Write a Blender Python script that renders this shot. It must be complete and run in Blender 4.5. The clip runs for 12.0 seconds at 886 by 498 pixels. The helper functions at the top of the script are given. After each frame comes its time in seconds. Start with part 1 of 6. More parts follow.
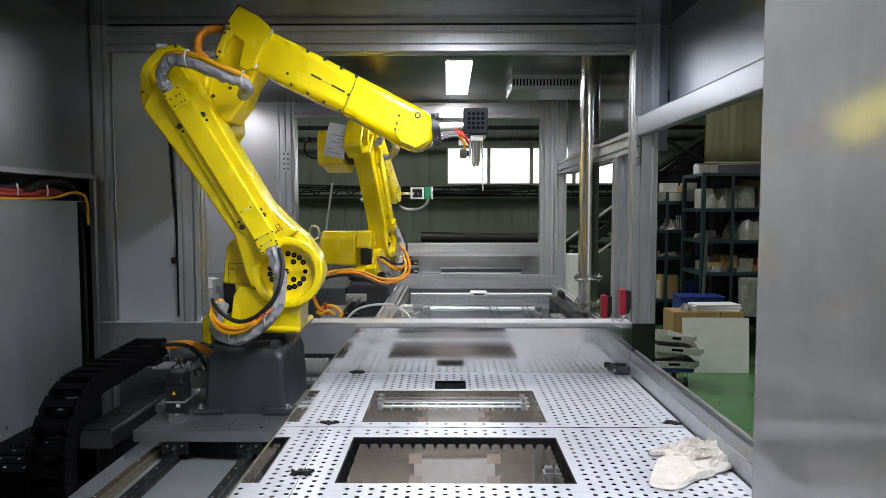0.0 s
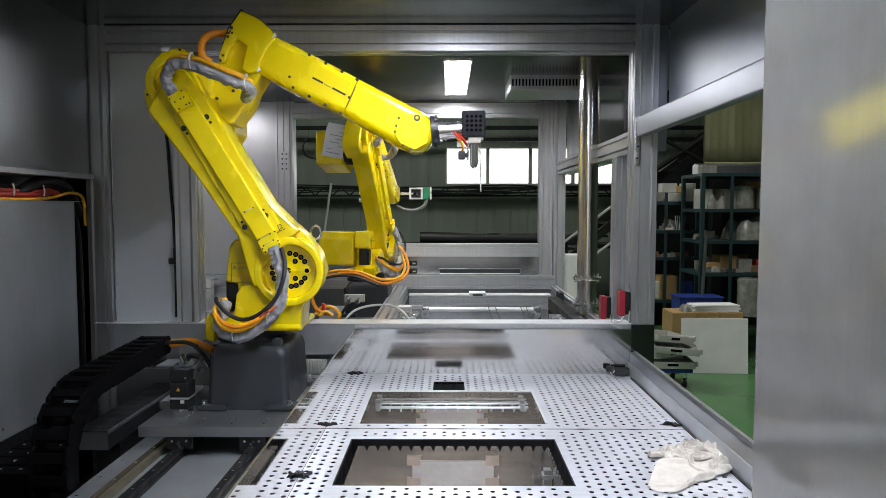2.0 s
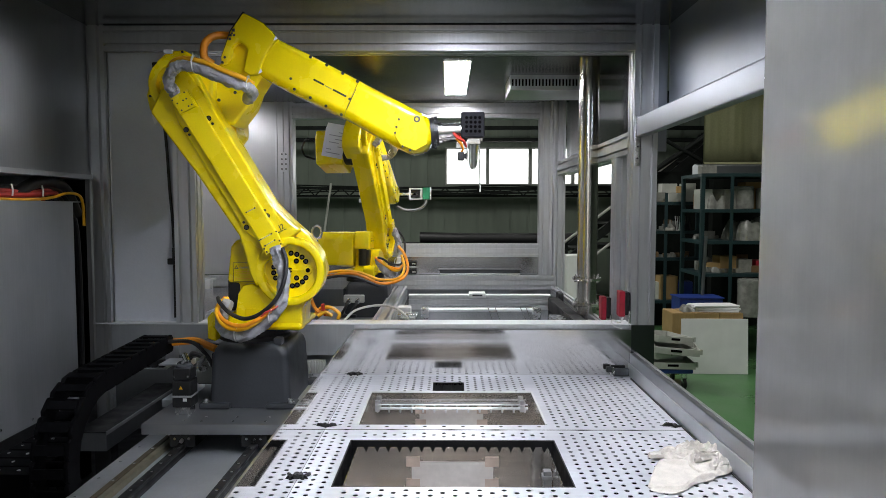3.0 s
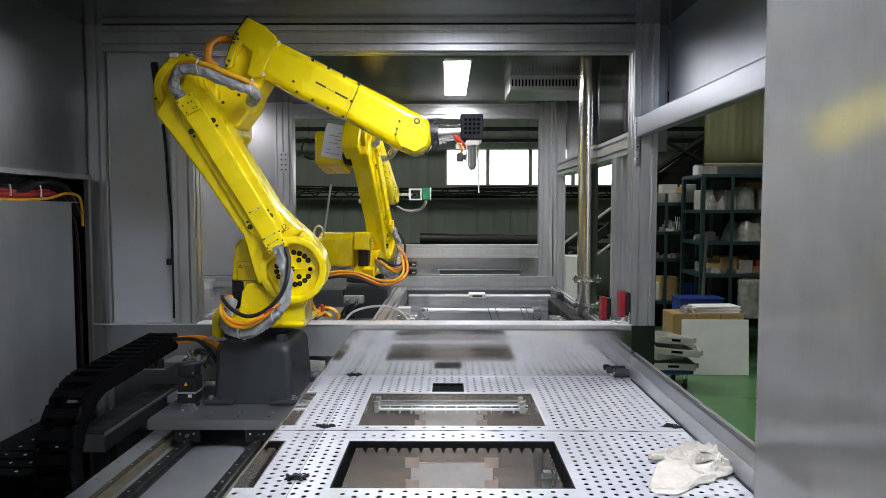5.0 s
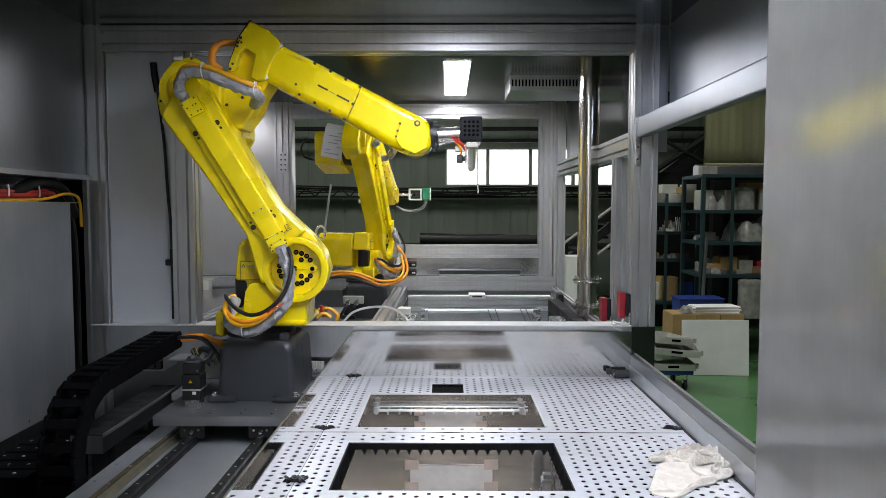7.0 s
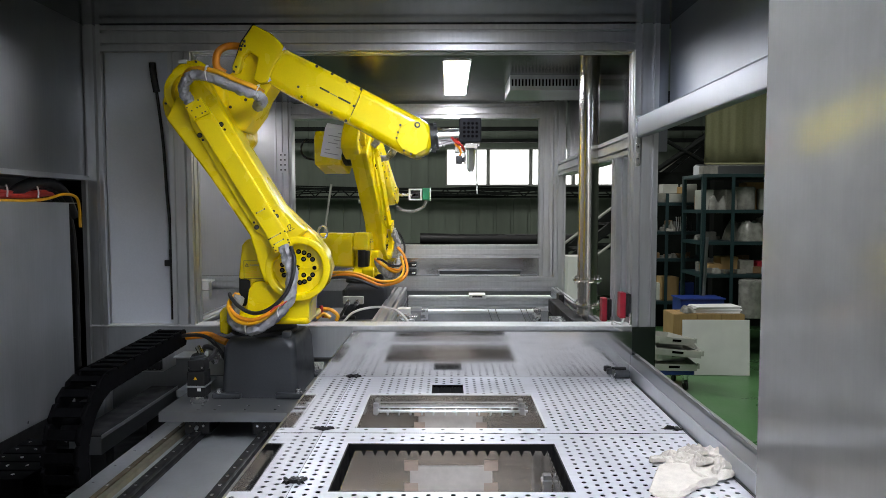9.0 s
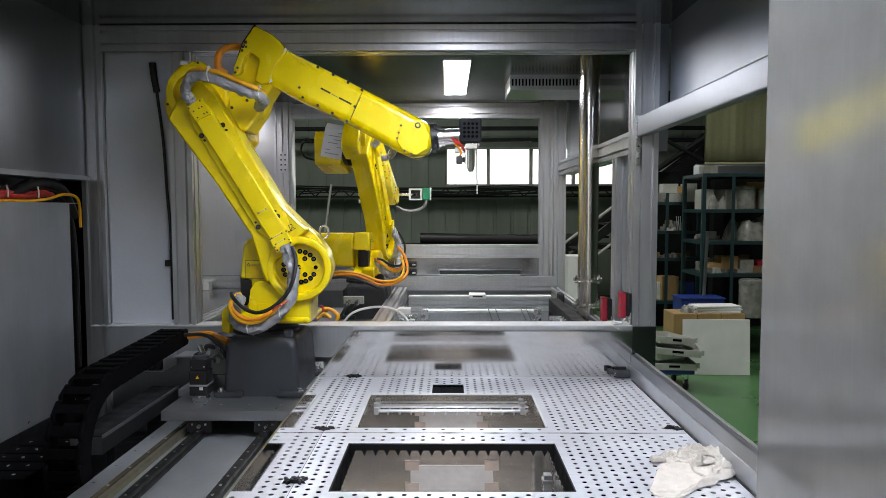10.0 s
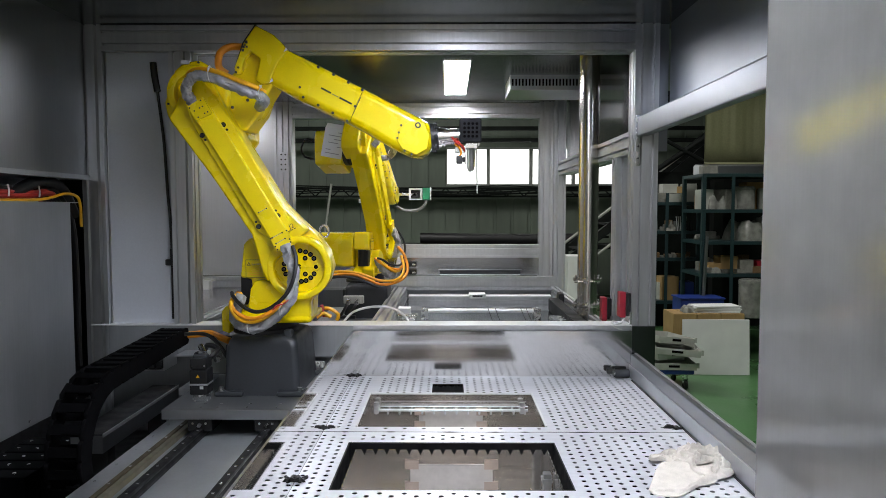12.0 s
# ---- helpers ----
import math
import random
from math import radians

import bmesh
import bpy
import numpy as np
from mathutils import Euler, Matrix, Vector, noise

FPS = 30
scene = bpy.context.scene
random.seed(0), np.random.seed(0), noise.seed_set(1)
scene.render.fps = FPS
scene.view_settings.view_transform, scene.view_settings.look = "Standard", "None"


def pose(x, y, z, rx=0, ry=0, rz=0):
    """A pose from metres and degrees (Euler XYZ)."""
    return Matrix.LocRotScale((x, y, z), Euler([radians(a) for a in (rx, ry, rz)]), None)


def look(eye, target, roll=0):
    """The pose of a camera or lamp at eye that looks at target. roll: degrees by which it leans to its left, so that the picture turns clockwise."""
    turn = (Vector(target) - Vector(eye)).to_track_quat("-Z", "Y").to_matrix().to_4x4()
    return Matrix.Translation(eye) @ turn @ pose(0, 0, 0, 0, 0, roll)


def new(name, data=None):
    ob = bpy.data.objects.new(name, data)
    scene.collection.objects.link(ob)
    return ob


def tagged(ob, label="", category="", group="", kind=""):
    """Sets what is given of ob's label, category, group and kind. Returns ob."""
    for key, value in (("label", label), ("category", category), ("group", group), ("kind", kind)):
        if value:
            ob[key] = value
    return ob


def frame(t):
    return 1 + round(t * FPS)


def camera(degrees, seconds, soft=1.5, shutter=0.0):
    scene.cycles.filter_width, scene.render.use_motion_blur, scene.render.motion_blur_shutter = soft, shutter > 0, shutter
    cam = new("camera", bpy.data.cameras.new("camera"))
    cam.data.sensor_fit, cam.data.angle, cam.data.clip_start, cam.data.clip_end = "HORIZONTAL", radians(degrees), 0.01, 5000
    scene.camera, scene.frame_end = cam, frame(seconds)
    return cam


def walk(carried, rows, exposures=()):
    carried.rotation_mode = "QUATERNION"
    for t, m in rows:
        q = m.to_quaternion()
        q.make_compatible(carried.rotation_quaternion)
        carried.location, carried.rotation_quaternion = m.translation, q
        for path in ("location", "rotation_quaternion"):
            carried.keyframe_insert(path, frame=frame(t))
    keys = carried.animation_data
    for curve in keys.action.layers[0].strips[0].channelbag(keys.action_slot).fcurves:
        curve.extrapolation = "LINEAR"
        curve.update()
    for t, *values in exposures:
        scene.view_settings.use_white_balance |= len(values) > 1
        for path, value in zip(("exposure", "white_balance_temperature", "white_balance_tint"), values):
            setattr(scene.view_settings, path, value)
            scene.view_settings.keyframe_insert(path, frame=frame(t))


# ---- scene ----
cam = camera(66.32, 12.0, 0.6)


def aim(x, y, z, down, left, lean):
    """Camera pose from its place, the pitch below the horizon, the yaw to the left and the roll."""
    a, b = radians(left), radians(down)
    way = Vector((-math.sin(a) * math.cos(b), math.cos(a) * math.cos(b), -math.sin(b)))
    eye = Vector((x, y, z))
    return look(eye, eye + way, lean)


# seconds, x, y, z, degrees down, degrees to the left, roll
HELD = (
    (0, -0.0068, -0.0299, 1.5294, 3.492, 0.493, -0.031),
    (1, -0.0063, -0.0245, 1.5312, 3.503, 0.425, -0.023),
    (2, -0.0054, -0.0202, 1.5312, 3.489, 0.404, 0.009),
    (3, -0.0040, -0.0144, 1.5315, 3.467, 0.399, 0.012),
    (5, -0.0013, -0.0063, 1.5280, 3.373, 0.425, -0.006),
    (6, -0.0004, -0.0007, 1.5297, 3.382, 0.422, 0.014),
    (7, -0.0001, 0.0011, 1.5316, 3.401, 0.425, 0.026),
    (9, 0.0027, 0.0083, 1.5312, 3.391, 0.469, -0.041),
    (9.5, 0.0033, 0.0074, 1.5319, 3.418, 0.465, -0.068),
    (10, 0.0020, 0.0079, 1.5317, 3.415, 0.481, -0.088),
    (10.5, 0.0010, 0.0059, 1.5310, 3.410, 0.506, -0.099),
    (11, 0.0018, 0.0047, 1.5304, 3.404, 0.515, -0.088),
    (11.5, 0.0017, 0.0034, 1.5305, 3.413, 0.490, -0.049),
    (12, 0.0018, 0.0028, 1.5308, 3.420, 0.475, -0.031),
)
walk(cam, [(r[0], aim(*r[1:])) for r in HELD])

# ---- light ----
world = bpy.data.worlds.new("world")
scene.world = world
world.use_nodes = True
sky = world.node_tree.nodes.new("ShaderNodeTexSky")
sky.sky_type, sky.sun_disc = "NISHITA", False
sky.sun_elevation, sky.sun_rotation = radians(48), radians(200)
world.node_tree.links.new(sky.outputs[0], world.node_tree.nodes["Background"].inputs[0])
world.node_tree.nodes["Background"].inputs[1].default_value = 0.04
scene.view_settings.exposure = 0.0
LAMP = 88.0        # glow of the strip light of the front cell
REAR_LAMP = 46.0   # glow of the weaker one behind


# ---- materials ----
def material(name, color, rough=0.5, metal=0.0, coat=0.0):
    m = bpy.data.materials.new(name)
    m.use_nodes = True
    b = m.node_tree.nodes["Principled BSDF"]
    b.inputs["Base Color"].default_value = (*color, 1)
    b.inputs["Roughness"].default_value, b.inputs["Metallic"].default_value = rough, metal
    b.inputs["Coat Weight"].default_value, b.inputs["Coat Roughness"].default_value = coat, 0.12
    return m


def coords(m, scale):
    n = m.node_tree.nodes
    c, g = n.new("ShaderNodeTexCoord"), n.new("ShaderNodeMapping")
    g.inputs["Scale"].default_value = scale
    m.node_tree.links.new(c.outputs["Object"], g.inputs[0])
    return g.outputs[0]


def vary(m, amount, scale, stretch=(1, 1, 1), detail=5, rough=0.0, bump=0.0, low=0.35, high=0.65):
    """Mottles a material's colour and roughness by noise of that scale, and adds relief."""
    n, li = m.node_tree.nodes, m.node_tree.links
    b = n["Principled BSDF"]
    t = n.new("ShaderNodeTexNoise")
    t.inputs["Scale"].default_value, t.inputs["Detail"].default_value = scale, detail
    li.new(coords(m, stretch), t.inputs["Vector"])
    r = n.new("ShaderNodeMapRange")
    r.inputs[1].default_value, r.inputs[2].default_value = low, high
    r.inputs[3].default_value, r.inputs[4].default_value = 1 - amount, 1 + amount
    li.new(t.outputs[0], r.inputs[0])
    x = n.new("ShaderNodeMix")
    x.data_type, x.blend_type = "RGBA", "MULTIPLY"
    x.inputs[0].default_value = 1
    s = b.inputs["Base Color"]
    if s.is_linked:
        li.new(s.links[0].from_socket, x.inputs[6])
    else:
        x.inputs[6].default_value = s.default_value
    li.new(r.outputs[0], x.inputs[7])
    li.new(x.outputs[2], s)
    if rough:
        k = n.new("ShaderNodeMapRange")
        k.inputs[1].default_value, k.inputs[2].default_value = low, high
        base = b.inputs["Roughness"].default_value
        k.inputs[3].default_value, k.inputs[4].default_value = max(0.03, base - rough), base + rough
        li.new(t.outputs[0], k.inputs[0])
        if not b.inputs["Roughness"].is_linked:
            li.new(k.outputs[0], b.inputs["Roughness"])
    if bump:
        u = n.new("ShaderNodeBump")
        u.inputs["Strength"].default_value, u.inputs["Distance"].default_value = 1.0, bump
        li.new(t.outputs[0], u.inputs["Height"])
        if b.inputs["Normal"].is_linked:
            li.new(b.inputs["Normal"].links[0].from_socket, u.inputs["Normal"])
        li.new(u.outputs[0], b.inputs["Normal"])
    return m


def glow(name, color, strength):
    m = material(name, (0.8, 0.8, 0.8), 0.5)
    b = m.node_tree.nodes["Principled BSDF"]
    b.inputs["Emission Color"].default_value, b.inputs["Emission Strength"].default_value = (*color, 1), strength
    return m


def clear(name, color, rough, ior=1.45):
    m = material(name, color, rough)
    b = m.node_tree.nodes["Principled BSDF"]
    b.inputs["Transmission Weight"].default_value, b.inputs["IOR"].default_value = 1.0, ior
    return m


# brushed sheets: fine vertical or horizontal grain and broad cloudy smears
STEEL = vary(vary(material("brushed steel", (0.50, 0.505, 0.52), 0.13, 0.9), 0.02, 160, (1, 1, 0.03), 3, 0.012), 0.10, 2.2)
JAMB = vary(vary(vary(material("film-covered steel sheet", (0.245, 0.241, 0.228), 0.11, 0.48), 0.015, 160, (1, 1, 0.03), 3, 0.004), 0.10, 2.2), 0.05, 11, (0.25, 1, 1), 6)
STEEL_DULL = vary(vary(material("dull steel sheet", (0.33, 0.345, 0.36), 0.36, 1), 0.03, 140, (1, 1, 0.04), 3, 0.02), 0.12, 1.6)
STEEL_SOFT = vary(vary(material("soft-finish steel sheet", (0.28, 0.30, 0.335), 0.36, 0.9), 0.012, 160, (1, 1, 0.03), 3, 0.004), 0.08, 2.2)
WALLSTEEL = vary(vary(vary(material("satin steel wall sheet", (0.48, 0.50, 0.52), 0.42, 0.76), 0.03, 140, (1, 1, 0.04), 3, 0.02), 0.12, 1.4, rough=0.05), 0.08, 4.5, (1, 1, 0.6), 7)
REARSTEEL = vary(vary(material("satin grey steel sheet", (0.66, 0.665, 0.68), 0.32, 0.7), 0.02, 160, (1, 1, 0.03), 3, 0.02), 0.08, 1.8)
MIRROR = vary(vary(material("mirror-finish steel", (0.66, 0.655, 0.65), 0.045, 1), 0.04, 60, (1, 0.05, 1), 3, 0.02), 0.08, 4.0)
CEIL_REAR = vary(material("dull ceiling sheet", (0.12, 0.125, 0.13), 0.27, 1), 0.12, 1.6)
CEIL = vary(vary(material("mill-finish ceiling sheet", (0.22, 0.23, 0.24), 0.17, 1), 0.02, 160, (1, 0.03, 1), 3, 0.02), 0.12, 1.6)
# metal paled toward white for the lamp light that it catches
LIT_METAL = vary(material("sill metal paled by lamp light", (0.86, 0.87, 0.88), 0.34, 0.25), 0.04, 12)
STEEL_BRIGHT = vary(vary(material("polished steel", (0.68, 0.67, 0.655), 0.12, 1), 0.05, 40, (0.05, 1, 1), 3, 0.05), 0.10, 3.0)
SHEET = vary(vary(material("perforated steel sheet", (0.78, 0.79, 0.84), 0.36, 0.5), 0.05, 60, (0.04, 1, 1), 3, 0.06), 0.08, 5.0)
ALU = vary(vary(material("anodised aluminium", (0.67, 0.68, 0.70), 0.34, 0.9), 0.05, 60, (1, 1, 0.05), 3, 0.05), 0.08, 3.0)
ALU_SHINY = vary(material("machined aluminium", (0.78, 0.78, 0.78), 0.25, 1), 0.06, 50, rough=0.06)
CHROME = vary(material("polished tube steel", (0.74, 0.72, 0.69), 0.23, 1), 0.10, 6, (1, 1, 0.2), rough=0.05)
PANEL = vary(vary(material("pale grey panel", (0.66, 0.69, 0.75), 0.20), 0.05, 2.0), 0.02, 150, bump=0.0001)
YELLOW = vary(vary(material("yellow robot paint", (0.885, 0.685, 0.0), 0.27, 0, 0.55), 0.04, 6, rough=0.05), 0.02, 260, bump=0.00012)
PLATE = vary(vary(material("machined carriage plate", (0.36, 0.37, 0.38), 0.34, 0.9), 0.06, 30, (0.1, 1, 1), rough=0.05), 0.08, 4.0)
CASTING = vary(vary(material("dark grey casting paint", (0.026, 0.029, 0.033), 0.5), 0.15, 9, rough=0.1), 0.06, 160, bump=0.0004)
BLACK = vary(material("black plastic", (0.006, 0.006, 0.0065), 0.5), 0.25, 20, rough=0.1)
CHAIN = vary(material("matt black chain plastic", (0.003, 0.003, 0.0035), 0.65), 0.3, 30)
CHAIN.node_tree.nodes["Principled BSDF"].inputs["Specular IOR Level"].default_value = 0.04
BLOCK = vary(material("charcoal plastic", (0.012, 0.0125, 0.0145), 0.55), 0.2, 40)
BLOCK.node_tree.nodes["Principled BSDF"].inputs["Specular IOR Level"].default_value = 0.1
RUBBER = vary(material("black rubber hose", (0.016, 0.016, 0.017), 0.5), 0.2, 30)
# near-black that paints the shade inside holes, gaps and recesses
DARK = material("recess shade", (0.003, 0.003, 0.003), 0.9)
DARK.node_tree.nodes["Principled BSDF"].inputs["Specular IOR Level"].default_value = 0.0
ORANGE = vary(material("orange cable jacket", (0.85, 0.30, 0.01), 0.42), 0.10, 25)
AMBER = vary(material("yellow orange cable jacket", (0.90, 0.45, 0.01), 0.42), 0.10, 25)
RED = vary(material("red cable jacket", (0.45, 0.03, 0.02), 0.45), 0.15, 25)
RED_PAINT = vary(material("red switch plastic", (0.30, 0.015, 0.03), 0.4), 0.1, 30)
CLOTH = vary(vary(material("grey cable sleeve cloth", (0.32, 0.32, 0.33), 0.42), 0.14, 34, bump=0.004), 0.06, 300, bump=0.0004)
GLOVE = vary(vary(material("off-white cotton knit", (0.60, 0.56, 0.50), 0.95), 0.06, 40, bump=0.003), 0.05, 420, bump=0.0003)
PAPER = vary(material("white paper", (0.78, 0.79, 0.80), 0.8), 0.04, 12)
# pale tone of the reflection painted in both tanks
REFLECTION_PALE = vary(vary(material("pale steel reflection", (0.57, 0.54, 0.51), 0.3), 0.08, 9), 0.04, 60)
INK = material("dark print", (0.03, 0.03, 0.03), 0.7)
INK_FAINT = material("grey print", (0.35, 0.36, 0.37), 0.8)
WHITE = vary(material("white paint", (0.80, 0.81, 0.80), 0.5), 0.04, 6)
# dust, plus the shade of the racks, darkens this white
CARTON_WHITE = vary(vary(material("dusty white card in shade", (0.22, 0.22, 0.195), 0.8), 0.2, 7), 0.1, 40)
WHITE_TIE = material("white nylon", (0.78, 0.78, 0.76), 0.45)
FLOOR = vary(vary(material("green epoxy floor", (0.07, 0.17, 0.065), 0.32), 0.12, 1.3, rough=0.1), 0.06, 40, bump=0.0003)
CLADDING = vary(vary(material("grey-green sheet cladding", (0.145, 0.175, 0.14), 0.6), 0.14, 0.8), 0.10, 6, (1, 1, 0.15))
FRAME_GREY = vary(material("grey painted window frame", (0.30, 0.31, 0.29), 0.5), 0.1, 9)
STEELWORK = vary(material("dark painted steelwork", (0.012, 0.014, 0.013), 0.7), 0.25, 6)
STEELWORK.node_tree.nodes["Principled BSDF"].inputs["Specular IOR Level"].default_value = 0.15
GREENBLUE = vary(material("teal rack paint", (0.010, 0.032, 0.036), 0.5), 0.15, 8)
BROWN_CARD = vary(vary(material("brown cardboard", (0.36, 0.24, 0.10), 0.85), 0.10, 5), 0.05, 80, (1, 1, 0.1))
# brown and grey rack goods, colours lowered for the shade they stand in
BROWN_DIM = vary(vary(material("worn brown card in shade", (0.17, 0.105, 0.05), 0.85), 0.2, 9), 0.06, 80)
GREY_DIM = vary(material("dusty grey plastic in shade", (0.16, 0.165, 0.15), 0.5), 0.2, 12)
GREY_PLASTIC = vary(material("grey plastic tray", (0.42, 0.43, 0.39), 0.5), 0.08, 10)
BLUE = vary(material("blue plastic", (0.015, 0.04, 0.22), 0.45), 0.12, 8)
OLIVE = vary(vary(material("olive tarpaulin", (0.28, 0.285, 0.16), 0.4), 0.10, 3, (1, 1, 0.2), bump=0.004), 0.06, 60)
POLY = clear("clear plastic", (0.9, 0.92, 0.92), 0.18, 1.2)
MILKY = clear("milky clear plastic", (0.82, 0.84, 0.85), 0.35, 1.12)
POLYBAG = vary(material("milky plastic bag", (0.24, 0.245, 0.225), 0.25), 0.25, 14, bump=0.01)
PCB = vary(material("green circuit board", (0.01, 0.22, 0.09), 0.4), 0.2, 60)
# brown tone for the corners of the painted tank reflection
REFLECTION_BROWN = vary(material("brown reflection corner", (0.46, 0.37, 0.31), 0.30), 0.1, 20)
BRONZE = vary(material("dark bronze", (0.13, 0.105, 0.065), 0.45, 0.6), 0.15, 30)
BRASS = vary(material("worn gold rail", (0.33, 0.295, 0.21), 0.4, 0.8), 0.12, 30)
STRIP = glow("strip light diffuser", (0.915, 0.955, 1.07), LAMP)
STRIP_REAR = glow("rear strip light diffuser", (0.97, 0.96, 1.0), REAR_LAMP)
TANK = vary(vary(material("stained steel tank", (0.72, 0.685, 0.645), 0.15, 0.92), 0.03, 90, (0.05, 1, 1), 3, 0.03), 0.10, 7.0, rough=0.04)
DAY = glow("bright overcast daylight", (1.0, 0.99, 0.96), 2.6)


# ---- mesh tools ----
def box(bm, x0, x1, y0, y1, z0, z1):
    v = [bm.verts.new((x, y, z)) for z in (z0, z1) for x, y in ((x0, y0), (x1, y0), (x1, y1), (x0, y1))]
    for q in ((3, 2, 1, 0), (4, 5, 6, 7), (0, 1, 5, 4), (1, 2, 6, 5), (2, 3, 7, 6), (3, 0, 4, 7)):
        bm.faces.new([v[i] for i in q])
    return v


def boxes(*dims, bevel=0.0, seg=2):
    bm = bmesh.new()
    for d in dims:
        box(bm, *d)
    if bevel:
        bmesh.ops.bevel(bm, geom=bm.edges[:], offset=bevel, segments=seg, profile=0.5, affect="EDGES")
    return bm


def prism(outline, lo, hi, axis="y", bevel=0.0, seg=3, into=None):
    """An outline drawn in the plane across an axis, thickened from lo to hi along it. Outlines: (x, z) for y, (y, z) for x, (x, y) for z."""
    bm = bmesh.new()
    put = {"y": lambda a, b, c: (a, c, b), "x": lambda a, b, c: (c, a, b), "z": lambda a, b, c: (a, b, c)}[axis]
    rings = [[bm.verts.new(put(a, b, c)) for a, b in outline] for c in (lo, hi)]
    n = len(outline)
    for i in range(n):
        j = (i + 1) % n
        bm.faces.new((rings[0][i], rings[0][j], rings[1][j], rings[1][i]))
    bm.faces.new(rings[0][::-1])
    bm.faces.new(rings[1])
    bmesh.ops.recalc_face_normals(bm, faces=bm.faces[:])
    if bevel:
        rim = [e for e in bm.edges if e.calc_face_angle(0) > 0.6]
        bmesh.ops.bevel(bm, geom=rim, offset=bevel, segments=seg, profile=0.5, affect="EDGES", clamp_overlap=True)
    if into is not None:
        return join(into, bm)
    return bm


def join(into, bm):
    me = bpy.data.meshes.new("tmp")
    bm.to_mesh(me)
    bm.free()
    into.from_mesh(me)
    bpy.data.meshes.remove(me)
    return into


def rod(bm, a, b, r0, r1=None, n=16, caps=True):
    """A round bar or cone from a to b."""
    a, b = Vector(a), Vector(b)
    r1 = r0 if r1 is None else r1
    q = (b - a).to_track_quat("Z", "Y").to_matrix()
    rings = []
    for p, r in ((a, r0), (b, r1)):
        rings.append([bm.verts.new(p + q @ Vector((r * math.cos(k * math.tau / n), r * math.sin(k * math.tau / n), 0))) for k in range(n)])
    for k in range(n):
        bm.faces.new((rings[0][k], rings[0][(k + 1) % n], rings[1][(k + 1) % n], rings[1][k]))
    if caps:
        bm.faces.new(rings[0][::-1])
        bm.faces.new(rings[1])
    return bm


def lathe(bm, a, b, profile, n=24):
    """A turned body along a to b: profile of (distance from a, radius)."""
    a, b = Vector(a), Vector(b)
    q = (b - a).to_track_quat("Z", "Y").to_matrix()
    d = (b - a).normalized()
    rings = [[bm.verts.new(a + d * h + q @ Vector((r * math.cos(k * math.tau / n), r * math.sin(k * math.tau / n), 0))) for k in range(n)] for h, r in profile]
    for u, w in zip(rings, rings[1:]):
        for k in range(n):
            bm.faces.new((u[k], u[(k + 1) % n], w[(k + 1) % n], w[k]))
    bm.faces.new(rings[0][::-1])
    bm.faces.new(rings[-1])
    return bm


def curve_points(points, steps=8):
    pts = [Vector(p) for p in points]
    pts = [pts[0] * 2 - pts[1]] + pts + [pts[-1] * 2 - pts[-2]]
    out = []
    for i in range(1, len(pts) - 2):
        p0, p1, p2, p3 = pts[i - 1:i + 3]
        for k in range(steps):
            t = k / steps
            out.append(0.5 * (2 * p1 + (p2 - p0) * t + (2 * p0 - 5 * p1 + 4 * p2 - p3) * t * t + (3 * p1 - p0 - 3 * p2 + p3) * t ** 3))
    out.append(pts[-2])
    return out


def tube(bm, points, r, n=10, steps=8, wobble=0.0, seed=1):
    """A bent cable or hose through the points; wobble crumples its surface."""
    line = curve_points(points, steps)
    up = Vector((0.13, 0.2, 1)).normalized()
    rings = []
    for i, p in enumerate(line):
        d = (line[min(i + 1, len(line) - 1)] - line[max(i - 1, 0)]).normalized()
        s = d.cross(up)
        s = s.normalized() if s.length > 1e-4 else Vector((1, 0, 0))
        u = s.cross(d)
        up = u
        rings.append([bm.verts.new(p + (s * math.cos(k * math.tau / n) + u * math.sin(k * math.tau / n)) * r * (1 + wobble * (1.5 * noise.noise(Vector((1.6 * math.cos(k * math.tau / n), 1.6 * math.sin(k * math.tau / n), i * 0.17 + seed))) + 0.35 - 2.2 * abs(noise.noise(Vector((1.3 * math.cos(k * math.tau / n + i * 0.05), 1.3 * math.sin(k * math.tau / n + i * 0.05), i * 0.26 + seed * 3))))))) for k in range(n)])
    for a, b in zip(rings, rings[1:]):
        for k in range(n):
            bm.faces.new((a[k], a[(k + 1) % n], b[(k + 1) % n], b[k]))
    bm.faces.new(rings[0][::-1])
    bm.faces.new(rings[-1])
    return bm


def mesh(name, bm, mat, smooth=False):
    bmesh.ops.recalc_face_normals(bm, faces=bm.faces[:])
    me = bpy.data.meshes.new(name)
    bm.to_mesh(me)
    bm.free()
    me.materials.append(mat)
    ob = new(name, me)
    if smooth:
        me.shade_smooth()
        if smooth is True:
            me.set_sharp_from_angle(angle=radians(40))
            ob.modifiers.new("flat faces", "WEIGHTED_NORMAL").keep_sharp = True
    return ob


def part(name, bm, mat, parent, label="", smooth=True):
    ob = mesh(name, bm, mat, smooth)
    ob.parent = parent
    return tagged(ob, label)


def thing(name, label, category, at=(0, 0, 0), group="", kind=""):
    ob = new(name)
    ob.empty_display_size = 0.1
    ob.location = at
    return tagged(ob, label, category, group, kind)


def single(name, bm, mat, label, category, group="", kind="", smooth=True):
    return tagged(mesh(name, bm, mat, smooth), label, category, group, kind)


